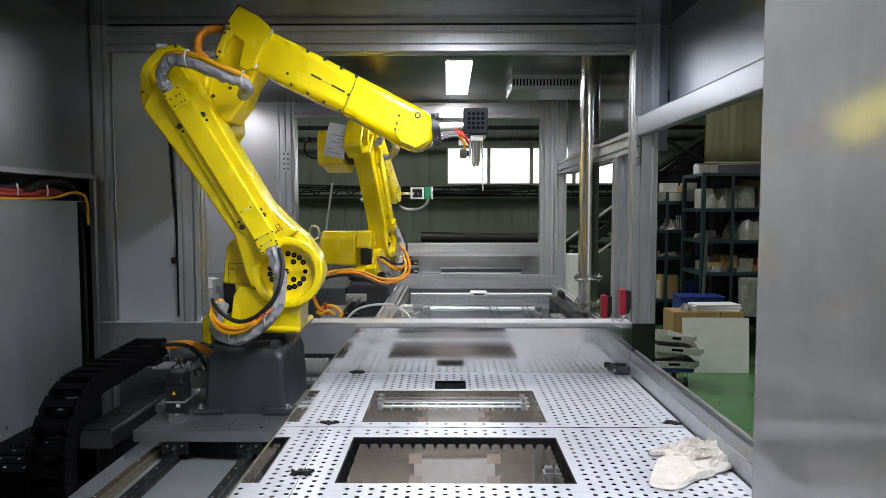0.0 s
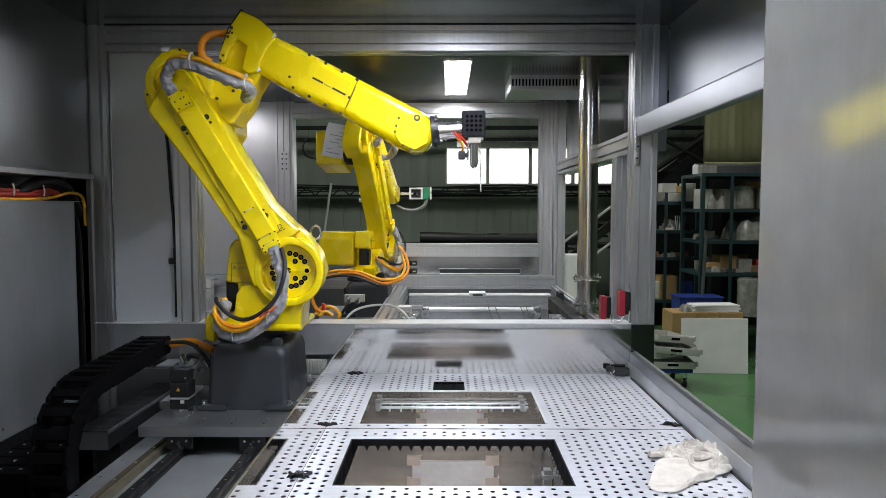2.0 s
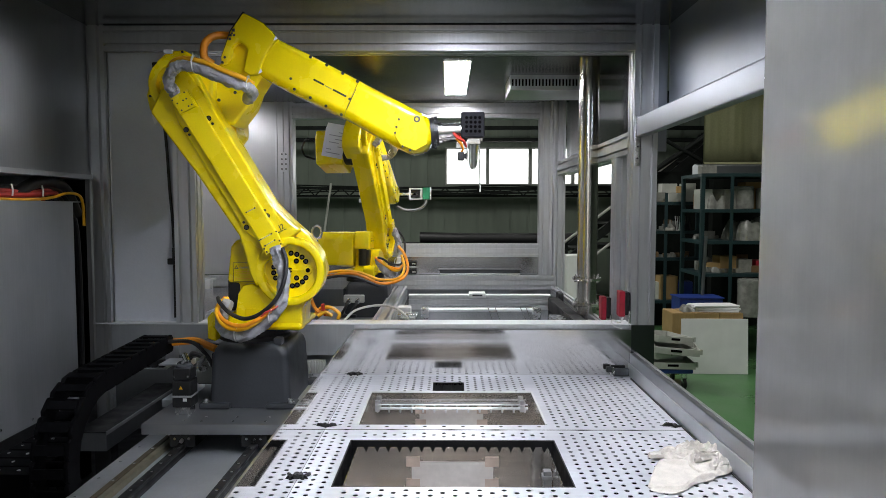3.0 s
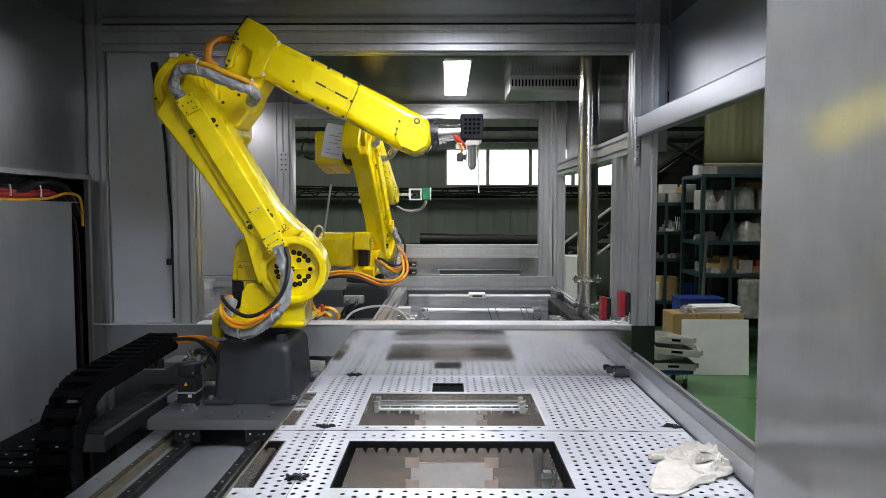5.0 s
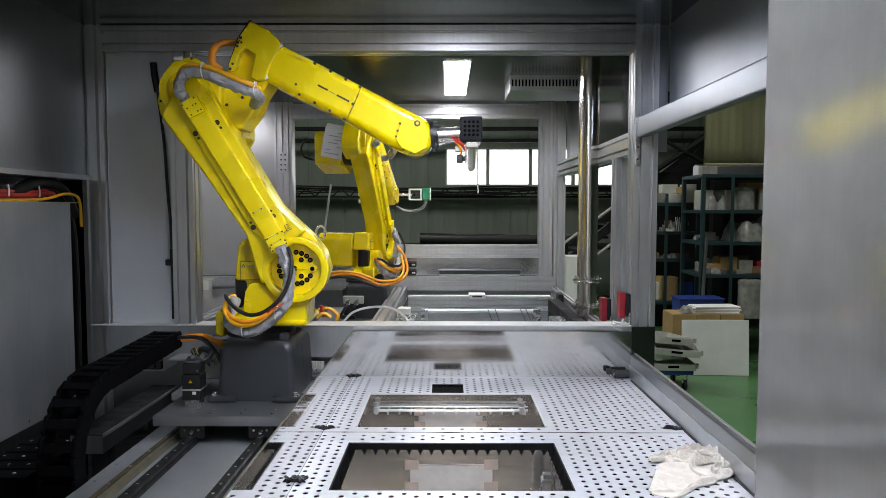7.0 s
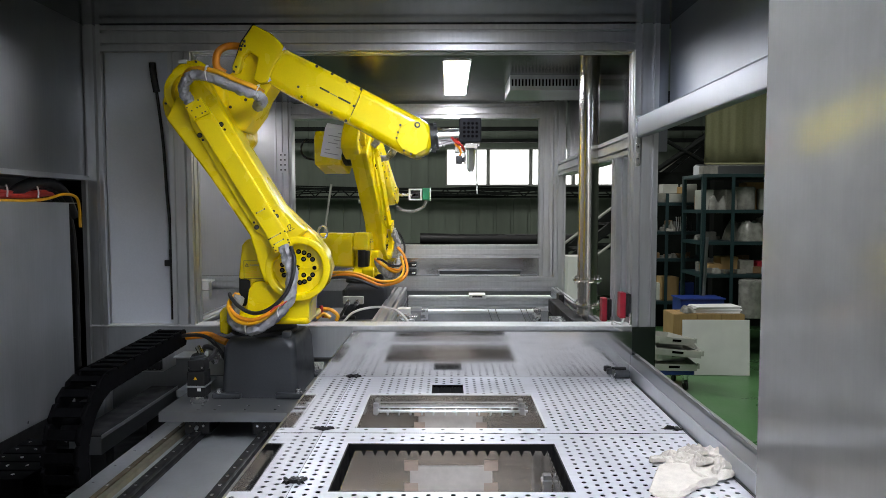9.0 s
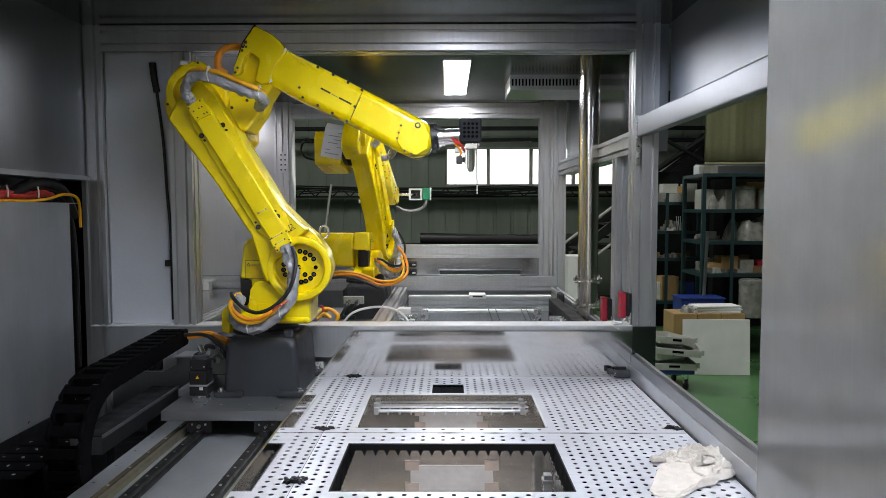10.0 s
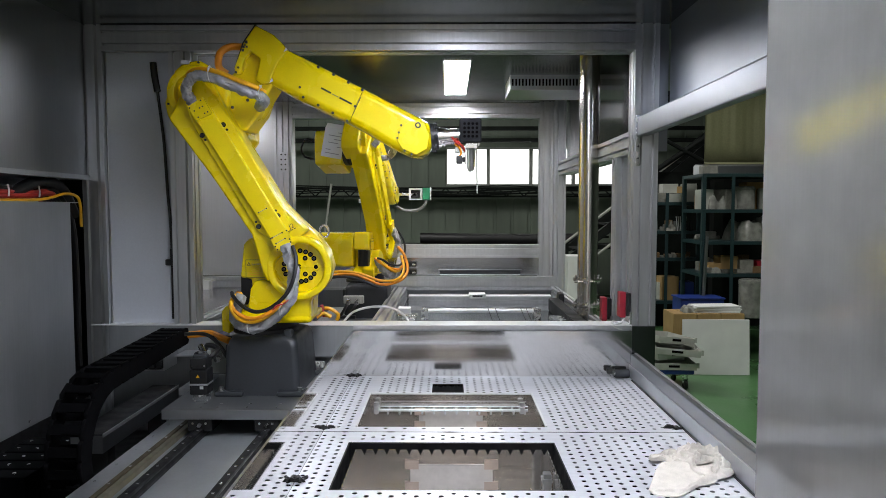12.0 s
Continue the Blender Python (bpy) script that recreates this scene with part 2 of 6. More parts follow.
def extrusion(a, axis, length, w, d, nw, nd, slot=0.012, deep=0.024):
    """A slotted aluminium bar from corner a along an axis; nw and nd slots on the two kinds of side."""
    def side(n, full):
        out = []
        for k in range(n):
            c = full * (k + 0.5) / n
            out += [(c - slot / 2, 0), (c - slot / 2, deep), (c + slot / 2, deep), (c + slot / 2, 0)]
        return out
    o = [(0, 0)] + side(nw, w) + [(w, 0)] + [(w - q, p) for p, q in side(nd, d)] + [(w, d)]
    o += [(w - p, d - q) for p, q in side(nw, w)] + [(0, d)] + [(q, d - p) for p, q in side(nd, d)]
    x, y, z = a
    put = {"x": lambda p, q, s: (x + s, y + p, z + q), "y": lambda p, q, s: (x + p, y + s, z + q), "z": lambda p, q, s: (x + p, y + q, z + s)}[axis]
    bm = bmesh.new()
    rings = [[bm.verts.new(put(p, q, s)) for p, q in o] for s in (0, length)]
    for i in range(len(o)):
        j = (i + 1) % len(o)
        bm.faces.new((rings[0][i], rings[0][j], rings[1][j], rings[1][i]))
    bm.faces.new(rings[0][::-1])
    bm.faces.new(rings[1])
    return bm


def words(name, text, size, m, mat, parent, label=""):
    """Raised lettering, turned into a mesh, in its parent's space."""
    cu = bpy.data.curves.new(name, "FONT")
    cu.body, cu.size, cu.extrude, cu.align_x, cu.align_y = text, size, 0.0004, "CENTER", "CENTER"
    tmp = bpy.data.objects.new(name, cu)
    scene.collection.objects.link(tmp)
    me = bpy.data.meshes.new_from_object(tmp.evaluated_get(bpy.context.evaluated_depsgraph_get()))
    bpy.data.objects.remove(tmp)
    me.transform(m)
    me.materials.clear()
    me.materials.append(mat)
    ob = new(name, me)
    ob.parent = parent
    return tagged(ob, label)


# ---- hall ----
def hall():
    def wall(name, *dims, label):
        return single(name, boxes(dims), CLADDING, label, "wall", kind="structure", smooth=False)
    single("floor", boxes((-9, 9, -9, 12.4, -0.2, 0)), FLOOR, "glossy green epoxy workshop floor", "floor", kind="structure", smooth=False)
    # far wall: profiled sheet with a run of windows in it
    lo, hi, y = 1.93, 2.60, 12.0
    spans = [(-9, -0.05, 0, 5), (-0.05, 2.95, 0, lo), (-0.05, 2.95, hi, 5), (2.95, 9, 0, 5)]
    bm = bmesh.new()
    for x0, x1, z0, z1 in spans:
        x = x0
        while x < x1 - 0.01:
            e = min(x + 0.30, x1)
            box(bm, x, min(x + 0.24, e), y, y + 0.10, z0, z1)
            if e > x + 0.24:
                box(bm, x + 0.24, e, y + 0.03, y + 0.10, z0, z1)
            x += 0.30
    w = single("wall_north", bm, CLADDING, "grey-green ribbed sheet cladding of the workshop", "wall", kind="structure", smooth=False)
    for k in range(4):
        x0 = -0.05 + k * 0.75
        win = thing("window_%d" % (k + 1), "bright workshop window with a thin grey metal frame", "window", (x0, y, lo), "windows of the far wall", "structure")
        part("window_frame", boxes((0, 0.03, -0.02, 0.08, 0, 0.67), (0.72, 0.75, -0.02, 0.08, 0, 0.67), (0.03, 0.72, -0.02, 0.08, 0, 0.03), (0.03, 0.72, -0.02, 0.08, 0.64, 0.67), bevel=0.004), FRAME_GREY, win, smooth=False)
        part("pane", boxes((0.03, 0.72, 0.04, 0.045, 0.03, 0.64)), POLY, win, smooth=False)
        win.children[1].visible_shadow = False
    single("backdrop", boxes((-3, 9, 13.2, 13.25, 0.5, 4.5)), DAY, "pale overcast daylight outside the windows", "sky", kind="structure", smooth=False)
    # side walls and roof are unseen, added to close the hall
    wall("wall_west", -9.1, -9, -9, 12.1, 0, 5, label="dim grey-green workshop side wall")
    wall("wall_east", 9, 9.1, -9, 12.1, 0, 5, label="dim grey-green workshop side wall")
    # the unseen wall behind is left open, an added way in for daylight
    bm = boxes((-9, -3.2, -9.1, -9, 0, 5), (3.2, 9, -9.1, -9, 0, 5), (-3.2, 3.2, -9.1, -9, 4, 5))
    single("wall_south", bm, CLADDING, "unseen workshop wall with an opening added for daylight", "wall", kind="structure", smooth=False)
    single("ceiling", boxes((-9.1, -3.0, -9.1, 12.1, 5, 5.1), (3.4, 9.1, -9.1, 12.1, 5, 5.1), (-3.0, 3.4, -9.1, 3.6, 5, 5.1), (-3.0, 3.4, 8.3, 12.1, 5, 5.1), (-3.0, 1.8, 3.6, 6.1, 5, 5.1), (1.8, 3.4, 5.6, 6.1, 5, 5.1), (2.0, 3.4, 6.1, 8.3, 5, 5.1)), CLADDING, "unseen workshop roof with openings added for light", "ceiling", kind="structure", smooth=False)


# ---- front cell ----
YF = 2.733          # face of the frame between the cells
YR = 4.70           # face of the frame behind the rear cell
TOP = 2.262         # underside of the cells' ceiling sheets
TABLE = 0.85


def bar(name, a, axis, length, w, d, nw, nd, parent, label=""):
    return part(name, extrusion(a, axis, length, w, d, nw, nd), ALU, parent, label, smooth=False)


def front_cell():
    c = thing("front_cell", "robot cell of slotted aluminium bars and brushed steel sheets", "robot cell")
    # frame facing the camera
    bar("corner_post", (-1.474, YF, 0), "z", TOP, 0.092, 0.092, 2, 2, c)
    bar("corner_post", (0.742, YF, 0), "z", TOP, 0.096, 0.092, 2, 2, c)
    bar("middle_post", (-1.116, YF + 0.002, 1.056), "z", 1.10, 0.088, 0.088, 2, 2, c)
    bar("top_beam", (-1.382, YF, 2.158), "x", 2.124, 0.092, 0.100, 2, 2, c)
    bar("sill_beam", (-1.382, YF, 0.972), "x", 2.124, 0.092, 0.084, 2, 2, c)
    part("sill_lip", boxes((-1.45, 0.742, YF - 0.012, YF + 0.085, 1.057, 1.061)), LIT_METAL, c, smooth=False)
    part("side_panel", boxes((-1.38, -1.118, YF + 0.03, YF + 0.036, 1.062, 2.157)), PANEL, c, "pale blue-grey closed panel", smooth=False)
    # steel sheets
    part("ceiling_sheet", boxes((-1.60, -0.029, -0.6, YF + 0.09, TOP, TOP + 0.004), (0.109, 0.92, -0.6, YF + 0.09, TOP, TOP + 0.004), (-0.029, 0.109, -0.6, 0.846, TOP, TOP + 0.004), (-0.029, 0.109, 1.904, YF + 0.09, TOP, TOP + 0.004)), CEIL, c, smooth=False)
    # darker steel than the lower sheet, for the shade high on this wall
    part("upper_wall_sheet", boxes((-1.456, -1.452, -0.6, YF, 1.648, TOP)), STEEL_DULL, c, smooth=False)
    part("shelf_sheet", boxes((-1.60, -1.43, -0.6, YF - 0.02, 1.645, 1.648), (-1.433, -1.43, -0.6, YF - 0.02, 1.648, 1.663)), WALLSTEEL, c, smooth=False)
    part("cable_tray", boxes((-1.60, -1.45, -0.6, YF - 0.06, 1.553, 1.556), (-1.60, -1.597, -0.6, YF, 1.556, 1.645)), WALLSTEEL, c, smooth=False)
    part("lower_wall_sheet", boxes((-1.456, -1.452, -0.6, 2.60, 0.775, 1.553)), WALLSTEEL, c, smooth=False)
    for y, z in ((2.05, 0.795), (2.10, 0.795), (2.13, 0.812), (2.30, 0.795), (2.50, 0.795)):
        part("screw", rod(bmesh.new(), (-1.452, y, z), (-1.449, y, z), 0.005, n=8), ALU_SHINY, c)
    # added filler sheet, black for the shade low on the wall
    part("duct_skirt", boxes((-1.456, -1.452, -0.6, YF, 0.62, 0.772)), BLACK, c, smooth=False)
    part("duct_back", boxes((-1.62, -1.60, -0.6, 2.86, 0, TOP), (-1.60, -1.472, 2.83, 2.86, 0, TOP)), BLACK, c, "black cable duct behind the sheets", smooth=False)
    part("back_sheet", boxes((-1.382, -0.386, YF - 0.006, YF - 0.002, 0.93, 1.055)), WALLSTEEL, c, smooth=False)
    part("lower_back_sheet", boxes((-1.382, -0.386, YF + 0.02, YF + 0.024, 0.55, 0.972)), STEEL_DULL, c, smooth=False)
    part("corner_sheet", boxes((0.744, 0.838, YF - 0.006, YF - 0.002, 0.70, 1.055)), CEIL, c, "dark reflecting corner sheet", smooth=False)
    # wall beside the table, with the long opening onto the hall
    part("upper_right_sheet", boxes((0.880, 0.884, 0.6, YF, 1.915, TOP)), STEEL_SOFT, c, smooth=False)
    lip = prism([(0.752, 1.814), (0.798, 1.818), (0.798, 1.880), (0.884, 1.905), (0.884, 1.926), (0.858, 1.922), (0.752, 1.892)], 0.6, YF - 0.006, bevel=0.006, seg=3)
    part("opening_lintel", lip, STEEL_SOFT, c)
    part("corner_filler", boxes((0.8385, 0.8795, YF + 0.02, YF + 0.024, 1.76, TOP)), STEEL_SOFT, c, smooth=False)
    part("jamb_sheet", boxes((0.580, 0.584, -0.6, 1.259, 0.2, TOP), (0.584, 0.89, 1.255, 1.259, 0.2, TOP), bevel=0.0015), JAMB, c)
    for x, r in ((0.604, 0.0045), (0.6185, 0.0040), (0.668, 0.0035)):
        part("jamb_screw", lathe(bmesh.new(), (x, 1.2552, 1.6876), (x, 1.25, 1.6876), [(0, r), (0.0012, r), (0.0022, r * 0.6)], 12), ALU_SHINY, c)
    # black in place of the shade where the lamp does not reach
    part("base_plate", boxes((-1.60, -0.99, -0.6, YF, 0.60, 0.62)), BLACK, c, smooth=False)
    # joining plate of the top corner, with its screws
    for x, z in ((0.748, 1.70),):
        pl = part("joining_plate", boxes((x, x + 0.018, YF - 0.004, YF, z, z + 0.20), bevel=0.001), ALU_SHINY, c)
        for k in range(4):
            part("screw", rod(bmesh.new(), (x + 0.009, YF - 0.004, z + 0.03 + k * 0.047), (x + 0.009, YF - 0.007, z + 0.03 + k * 0.047), 0.004, n=8), BLACK, pl)
    return c


WELL = (-0.29, 0.31)      # the tanks' openings across the table


def perforated(name, parent, z, inside, outside):
    """A sheet with a staggered field of real round holes. inside and outside: the lengths along y that are solid across the tanks and beside them."""
    bm = bmesh.new()
    x0, x1, px, py, r = -0.3869, 0.732, 0.0297, 0.0308, 0.0066
    cuts_x = [-0.3825, *WELL, x1]
    for c in range(38):
        cx = x0 + (c + 0.5) * px
        edges = sorted({max(cx - px / 2, -0.3825), min(cx + px / 2, x1), *[q for q in cuts_x if cx - px / 2 < q < cx + px / 2]})
        off = (1.990 - py / 2 + (0 if c % 2 else py / 2)) % py
        for xa, xb in zip(edges, edges[1:]):
            whole = cx - r > xa + 0.0005 and cx + r < xb - 0.0005
            for ya, yb in (inside(cx) if WELL[0] < (xa + xb) / 2 < WELL[1] else outside):
                k0, k1 = math.ceil((ya - off) / py), math.floor((yb - off) / py)
                cuts = [ya] + [off + k * py for k in range(k0, k1 + 1)] + [yb]
                for a, b in zip(cuts, cuts[1:]):
                    if b - a < 1e-5:
                        continue
                    q = [bm.verts.new(p) for p in ((xa, a, z), (xb, a, z), (xb, b, z), (xa, b, z))]
                    if not whole or b - a < py - 1e-4:
                        bm.faces.new(q)
                        continue
                    cy = (a + b) / 2
                    ring = [bm.verts.new((cx + r * math.cos(i * math.tau / 12 + math.pi * 1.25), cy + r * math.sin(i * math.tau / 12 + math.pi * 1.25), z)) for i in range(12)]
                    low = [bm.verts.new((v.co.x, v.co.y, z - 0.0012)) for v in ring]
                    for s in range(4):
                        g = [ring[(s * 3 + i) % 12] for i in range(4)]
                        bm.faces.new([q[s], q[(s + 1) % 4]] + g[::-1])
                    for i in range(12):
                        bm.faces.new((ring[i], low[i], low[(i + 1) % 12], ring[(i + 1) % 12]))
    me = bpy.data.meshes.new(name)
    bm.to_mesh(me)
    bm.free()
    me.materials.append(SHEET)
    ob = new(name, me)
    ob.parent = parent
    return ob


def process_table():
    t = thing("process_table", "steel process table with perforated white-grey top and raised walls", "work table")

    def rear(x):
        if -0.074 < x < 0.060:
            return [(2.037, 2.083), (2.467, 2.478), (2.602, 2.726)]
        return [(2.037, 2.083), (2.467, 2.726)]
    # two top sheets meet at a narrow joint
    tagged(perforated("top_sheet", t, TABLE, rear, [(2.037, 2.726)]), "perforated bright steel sheet")
    tagged(perforated("top_sheet", t, TABLE - 0.001, lambda x: [(1.945, 2.0355), (0.9, 1.607)], [(0.9, 2.0355)]), "perforated bright steel sheet")
    # dark slivers on the joint paint the shade where the front sheet bows up
    for x, w in ((-0.20, 0.05), (-0.055, 0.12), (0.105, 0.075), (0.215, 0.04), (0.36, 0.10), (0.53, 0.07), (-0.33, 0.03)):
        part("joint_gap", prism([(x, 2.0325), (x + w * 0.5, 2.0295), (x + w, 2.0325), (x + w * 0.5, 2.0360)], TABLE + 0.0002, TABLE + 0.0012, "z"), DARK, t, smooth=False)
    # walls of the tray
    part("side_wall", boxes((-0.386, -0.383, 0.6, YF - 0.008, 0.72, 1.034)), MIRROR, t, "mirror-bright steel side wall", smooth=False)
    # added cap that hides the arm's yellow reflection along the top edge
    part("wall_cap", boxes((-0.387, -0.3825, 0.6, YF - 0.008, 1.0345, 1.0358)), STEEL_DULL, t, smooth=False)
    part("back_wall", boxes((-0.383, 0.742, YF - 0.010, YF - 0.007, 0.72, 1.036)), STEEL_BRIGHT, t, "mirror-bright steel back wall", smooth=False)
    part("kick_strip", boxes((0.732, 0.736, 0.6, YF - 0.011, 0.72, 0.900)), WALLSTEEL, t, smooth=False)
    part("edge_rail", boxes((0.737, 0.763, 0.6, YF - 0.011, 0.70, 0.944), bevel=0.006, seg=2), STEEL_DULL, t, "rounded satin steel edge rail")
    # thin bright strip stands for the highlight along the rail
    part("rail_cap", boxes((0.753, 0.764, 0.6, YF - 0.011, 0.9445, 0.9475), bevel=0.001), ALU, t, "bright strip painted as the rail's highlight", smooth=False)
    part("strip_edge", boxes((0.732, 0.7365, 0.6, YF - 0.011, 0.9003, 0.9018)), ALU, t, smooth=False)
    # added near-black liner: keeps the holes dark and blocks stray hall light
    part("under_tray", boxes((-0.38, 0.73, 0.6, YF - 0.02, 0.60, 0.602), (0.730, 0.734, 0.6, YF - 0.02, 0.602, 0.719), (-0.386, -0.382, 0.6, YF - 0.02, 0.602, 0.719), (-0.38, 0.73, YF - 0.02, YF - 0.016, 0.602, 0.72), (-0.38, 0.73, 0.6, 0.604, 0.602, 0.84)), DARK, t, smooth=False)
    part("sealant_line", boxes((0.724, 0.730, 0.9, 2.66, TABLE, TABLE + 0.003)), BLACK, t, "black sealant joint", smooth=False)
    part("cabinet", boxes((-0.383, 0.735, 0.62, 2.70, 0.05, 0.595)), STEEL_DULL, t, smooth=False)
    vent_comb(t)
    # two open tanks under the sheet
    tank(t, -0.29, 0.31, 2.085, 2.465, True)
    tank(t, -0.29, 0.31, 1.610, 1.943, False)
    # black socket plate behind the rear tank
    s = part("socket_plate", boxes((-0.095, 0.085, 2.472, 2.608, TABLE - 0.016, TABLE - 0.012)), CHAIN, t, "black recessed socket plate")
    for k in range(3):
        part("socket_rib", boxes((-0.066 + k * 0.045, -0.034 + k * 0.045, 2.495, 2.585, TABLE - 0.012, TABLE - 0.004), bevel=0.003), CHAIN, s)


def vent_comb(t):
    c = part("comb_back", boxes((-0.62, -0.50, 2.700, 2.712, 0.855, 0.915), bevel=0.002), GREY_PLASTIC, t, "pale slotted terminal comb")
    for k in range(11):
        part("comb_tooth", boxes((-0.617 + k * 0.0105, -0.612 + k * 0.0105, 2.690, 2.6995, 0.865, 0.912)), GREY_PLASTIC, c, smooth=False)


def tank(t, xa, xb, ya, yb, rear):
    # the front tank's walls are black in place of the shadow behind the weir
    k = part("tank", boxes((xa, xb, yb - 0.003, yb, 0.66, TABLE - 0.002), (xa, xb, ya, ya + 0.003, 0.66, TABLE - 0.002),
                           (xa, xa + 0.003, ya + 0.003, yb - 0.003, 0.66, TABLE - 0.002), (xb - 0.003, xb, ya + 0.003, yb - 0.003, 0.66, TABLE - 0.002),
                           (xa, xb, ya, yb, 0.64, 0.66)), TANK if rear else BLACK, t, "polished steel tank" if rear else "overflow tank blackened for the shade behind its weir", smooth=False)
    # pale patch and brown corners (film, tape) paint the far wall's blurred reflection
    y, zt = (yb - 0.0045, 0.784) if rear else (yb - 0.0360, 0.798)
    film = part("protective_film", boxes((-0.108, 0.128, y - 0.0012, y, 0.69, zt)), REFLECTION_PALE, k, "pale patch painted for a reflection in the steel", smooth=False)
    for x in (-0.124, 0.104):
        part("tape", boxes((x, x + 0.040, y - 0.0022, y - 0.0013, zt - 0.014, zt + 0.014)), REFLECTION_BROWN, film, smooth=False)
        part("tape", boxes((x, x + 0.040, y - 0.0022, y - 0.0013, 0.72, 0.748)), REFLECTION_BROWN, film, smooth=False)
    if rear:
        part("rim", boxes((xa, xb, yb - 0.006, yb, TABLE - 0.002, TABLE + 0.003), (xa, xa + 0.006, ya, yb - 0.006, TABLE - 0.002, TABLE + 0.003), (xb - 0.006, xb, ya, yb - 0.006, TABLE - 0.002, TABLE + 0.003)), LIT_METAL, k, smooth=False)
        for z, rr in ((0.812, 0.0025), (0.798, 0.0055)):
            part("spray_pipe", rod(bmesh.new(), (xa + 0.02, yb - 0.035, z), (xb - 0.02, yb - 0.035, z), rr, n=12), ALU, k)
        noz = lathe(bmesh.new(), (0, 0, 0), (0, 0, -0.03), [(0, 0.0065), (0.007, 0.0065), (0.008, 0.004), (0.017, 0.0032)], 8)
        me = None
        for i in range(14):
            if me is None:
                ob = part("nozzle", noz, ALU, k)
                me = ob.data
            else:
                ob = new("nozzle", me)
                ob.parent = k
            ob.location = (xa + 0.030 + i * 0.0415, yb - 0.035, 0.800)
        for x in (xa + 0.02, xb - 0.05):
            part("pipe_clamp", boxes((x, x + 0.018, yb - 0.044, yb - 0.004, 0.786, 0.812), bevel=0.003), ALU, k)
            part("valve_cap", rod(bmesh.new(), (x + 0.009, yb - 0.030, 0.812), (x + 0.009, yb - 0.030, 0.826), 0.010, n=12), ALU, k)
    else:
        # toothed overflow weir set in from the wall
        def teeth(u0, u1, step):
            out, u = [], u0
            while u < u1 - step * 0.5:
                out += [(u, 0.840), (u + step * 0.55, 0.840), (u + step * 0.78, 0.824)]
                u += step
            return out + [(u1, 0.840), (u1, 0.665), (u0, 0.665)]
        part("weir_plate", prism(teeth(xa + 0.025, xb - 0.025, 0.0322), yb - 0.034, yb - 0.032), TANK, k, "toothed steel weir plate", smooth=False)
        for x in (xa + 0.024, xb - 0.026):
            part("weir_plate", prism(teeth(ya + 0.01, yb - 0.035, 0.0322), x, x + 0.002, "x"), TANK, k, "toothed steel weir plate", smooth=False)
        part("weir_floor", boxes((xa + 0.026, xb - 0.026, ya + 0.010, yb - 0.035, 0.665, 0.668)), TANK, k, smooth=False)
        part("weir_plate", boxes((xa + 0.026, xb - 0.026, ya + 0.006, ya + 0.009, 0.665, 0.83)), TANK, k, smooth=False)
        ov = part("overflow_outlet", boxes((xb - 0.052, xb - 0.030, yb - 0.150, yb - 0.125, 0.668, 0.815), bevel=0.003), STEEL_DULL, k, "grey overflow outlet in the corner")
        for z in (0.700, 0.745, 0.790):
            part("outlet_ring", boxes((xb - 0.056, xb - 0.028, yb - 0.155, yb - 0.120, z, z + 0.012), bevel=0.003), STEEL_DULL, ov)
        # near-black floor paints the shade in the gap behind the weir
        part("gutter", boxes((xa + 0.004, xb - 0.004, yb - 0.031, yb - 0.004, 0.70, 0.702)), DARK, k, smooth=False)


def ceiling_light(x, y, length, glowing, depth, half=0.065):
    """A strip light; with a depth, its diffuser sits up inside a folded box above the ceiling sheet."""
    c = thing("ceiling_light", "slim rectangular white strip light set in the steel ceiling", "ceiling light", (x, y, TOP), "strip lights")
    if depth:
        for d in ((-0.068, -0.065, -0.003, length + 0.003), (0.065, 0.068, -0.003, length + 0.003), (-0.065, 0.065, -0.003, 0), (-0.065, 0.065, length, length + 0.003)):
            part("light_box", boxes((*d, 0, depth)), STEEL_DULL, c, smooth=False)
        part("diffuser", boxes((-0.065, 0.065, 0, length, depth, depth + 0.004)), glowing, c, smooth=False)
    else:
        # added rim keeps the diffuser's edges from lighting the ceiling
        for d in ((-half - 0.008, -half - 0.001, -0.008, length + 0.008), (half + 0.001, half + 0.008, -0.008, length + 0.008), (-half - 0.001, half + 0.001, -0.008, -0.001), (-half - 0.001, half + 0.001, length + 0.001, length + 0.008)):
            part("light_frame", boxes((*d, -0.008, -0.0005)), FRAME_GREY, c, smooth=False)
        part("diffuser", boxes((-half, half, 0, length, -0.004, -0.0005)), glowing, c, smooth=False)


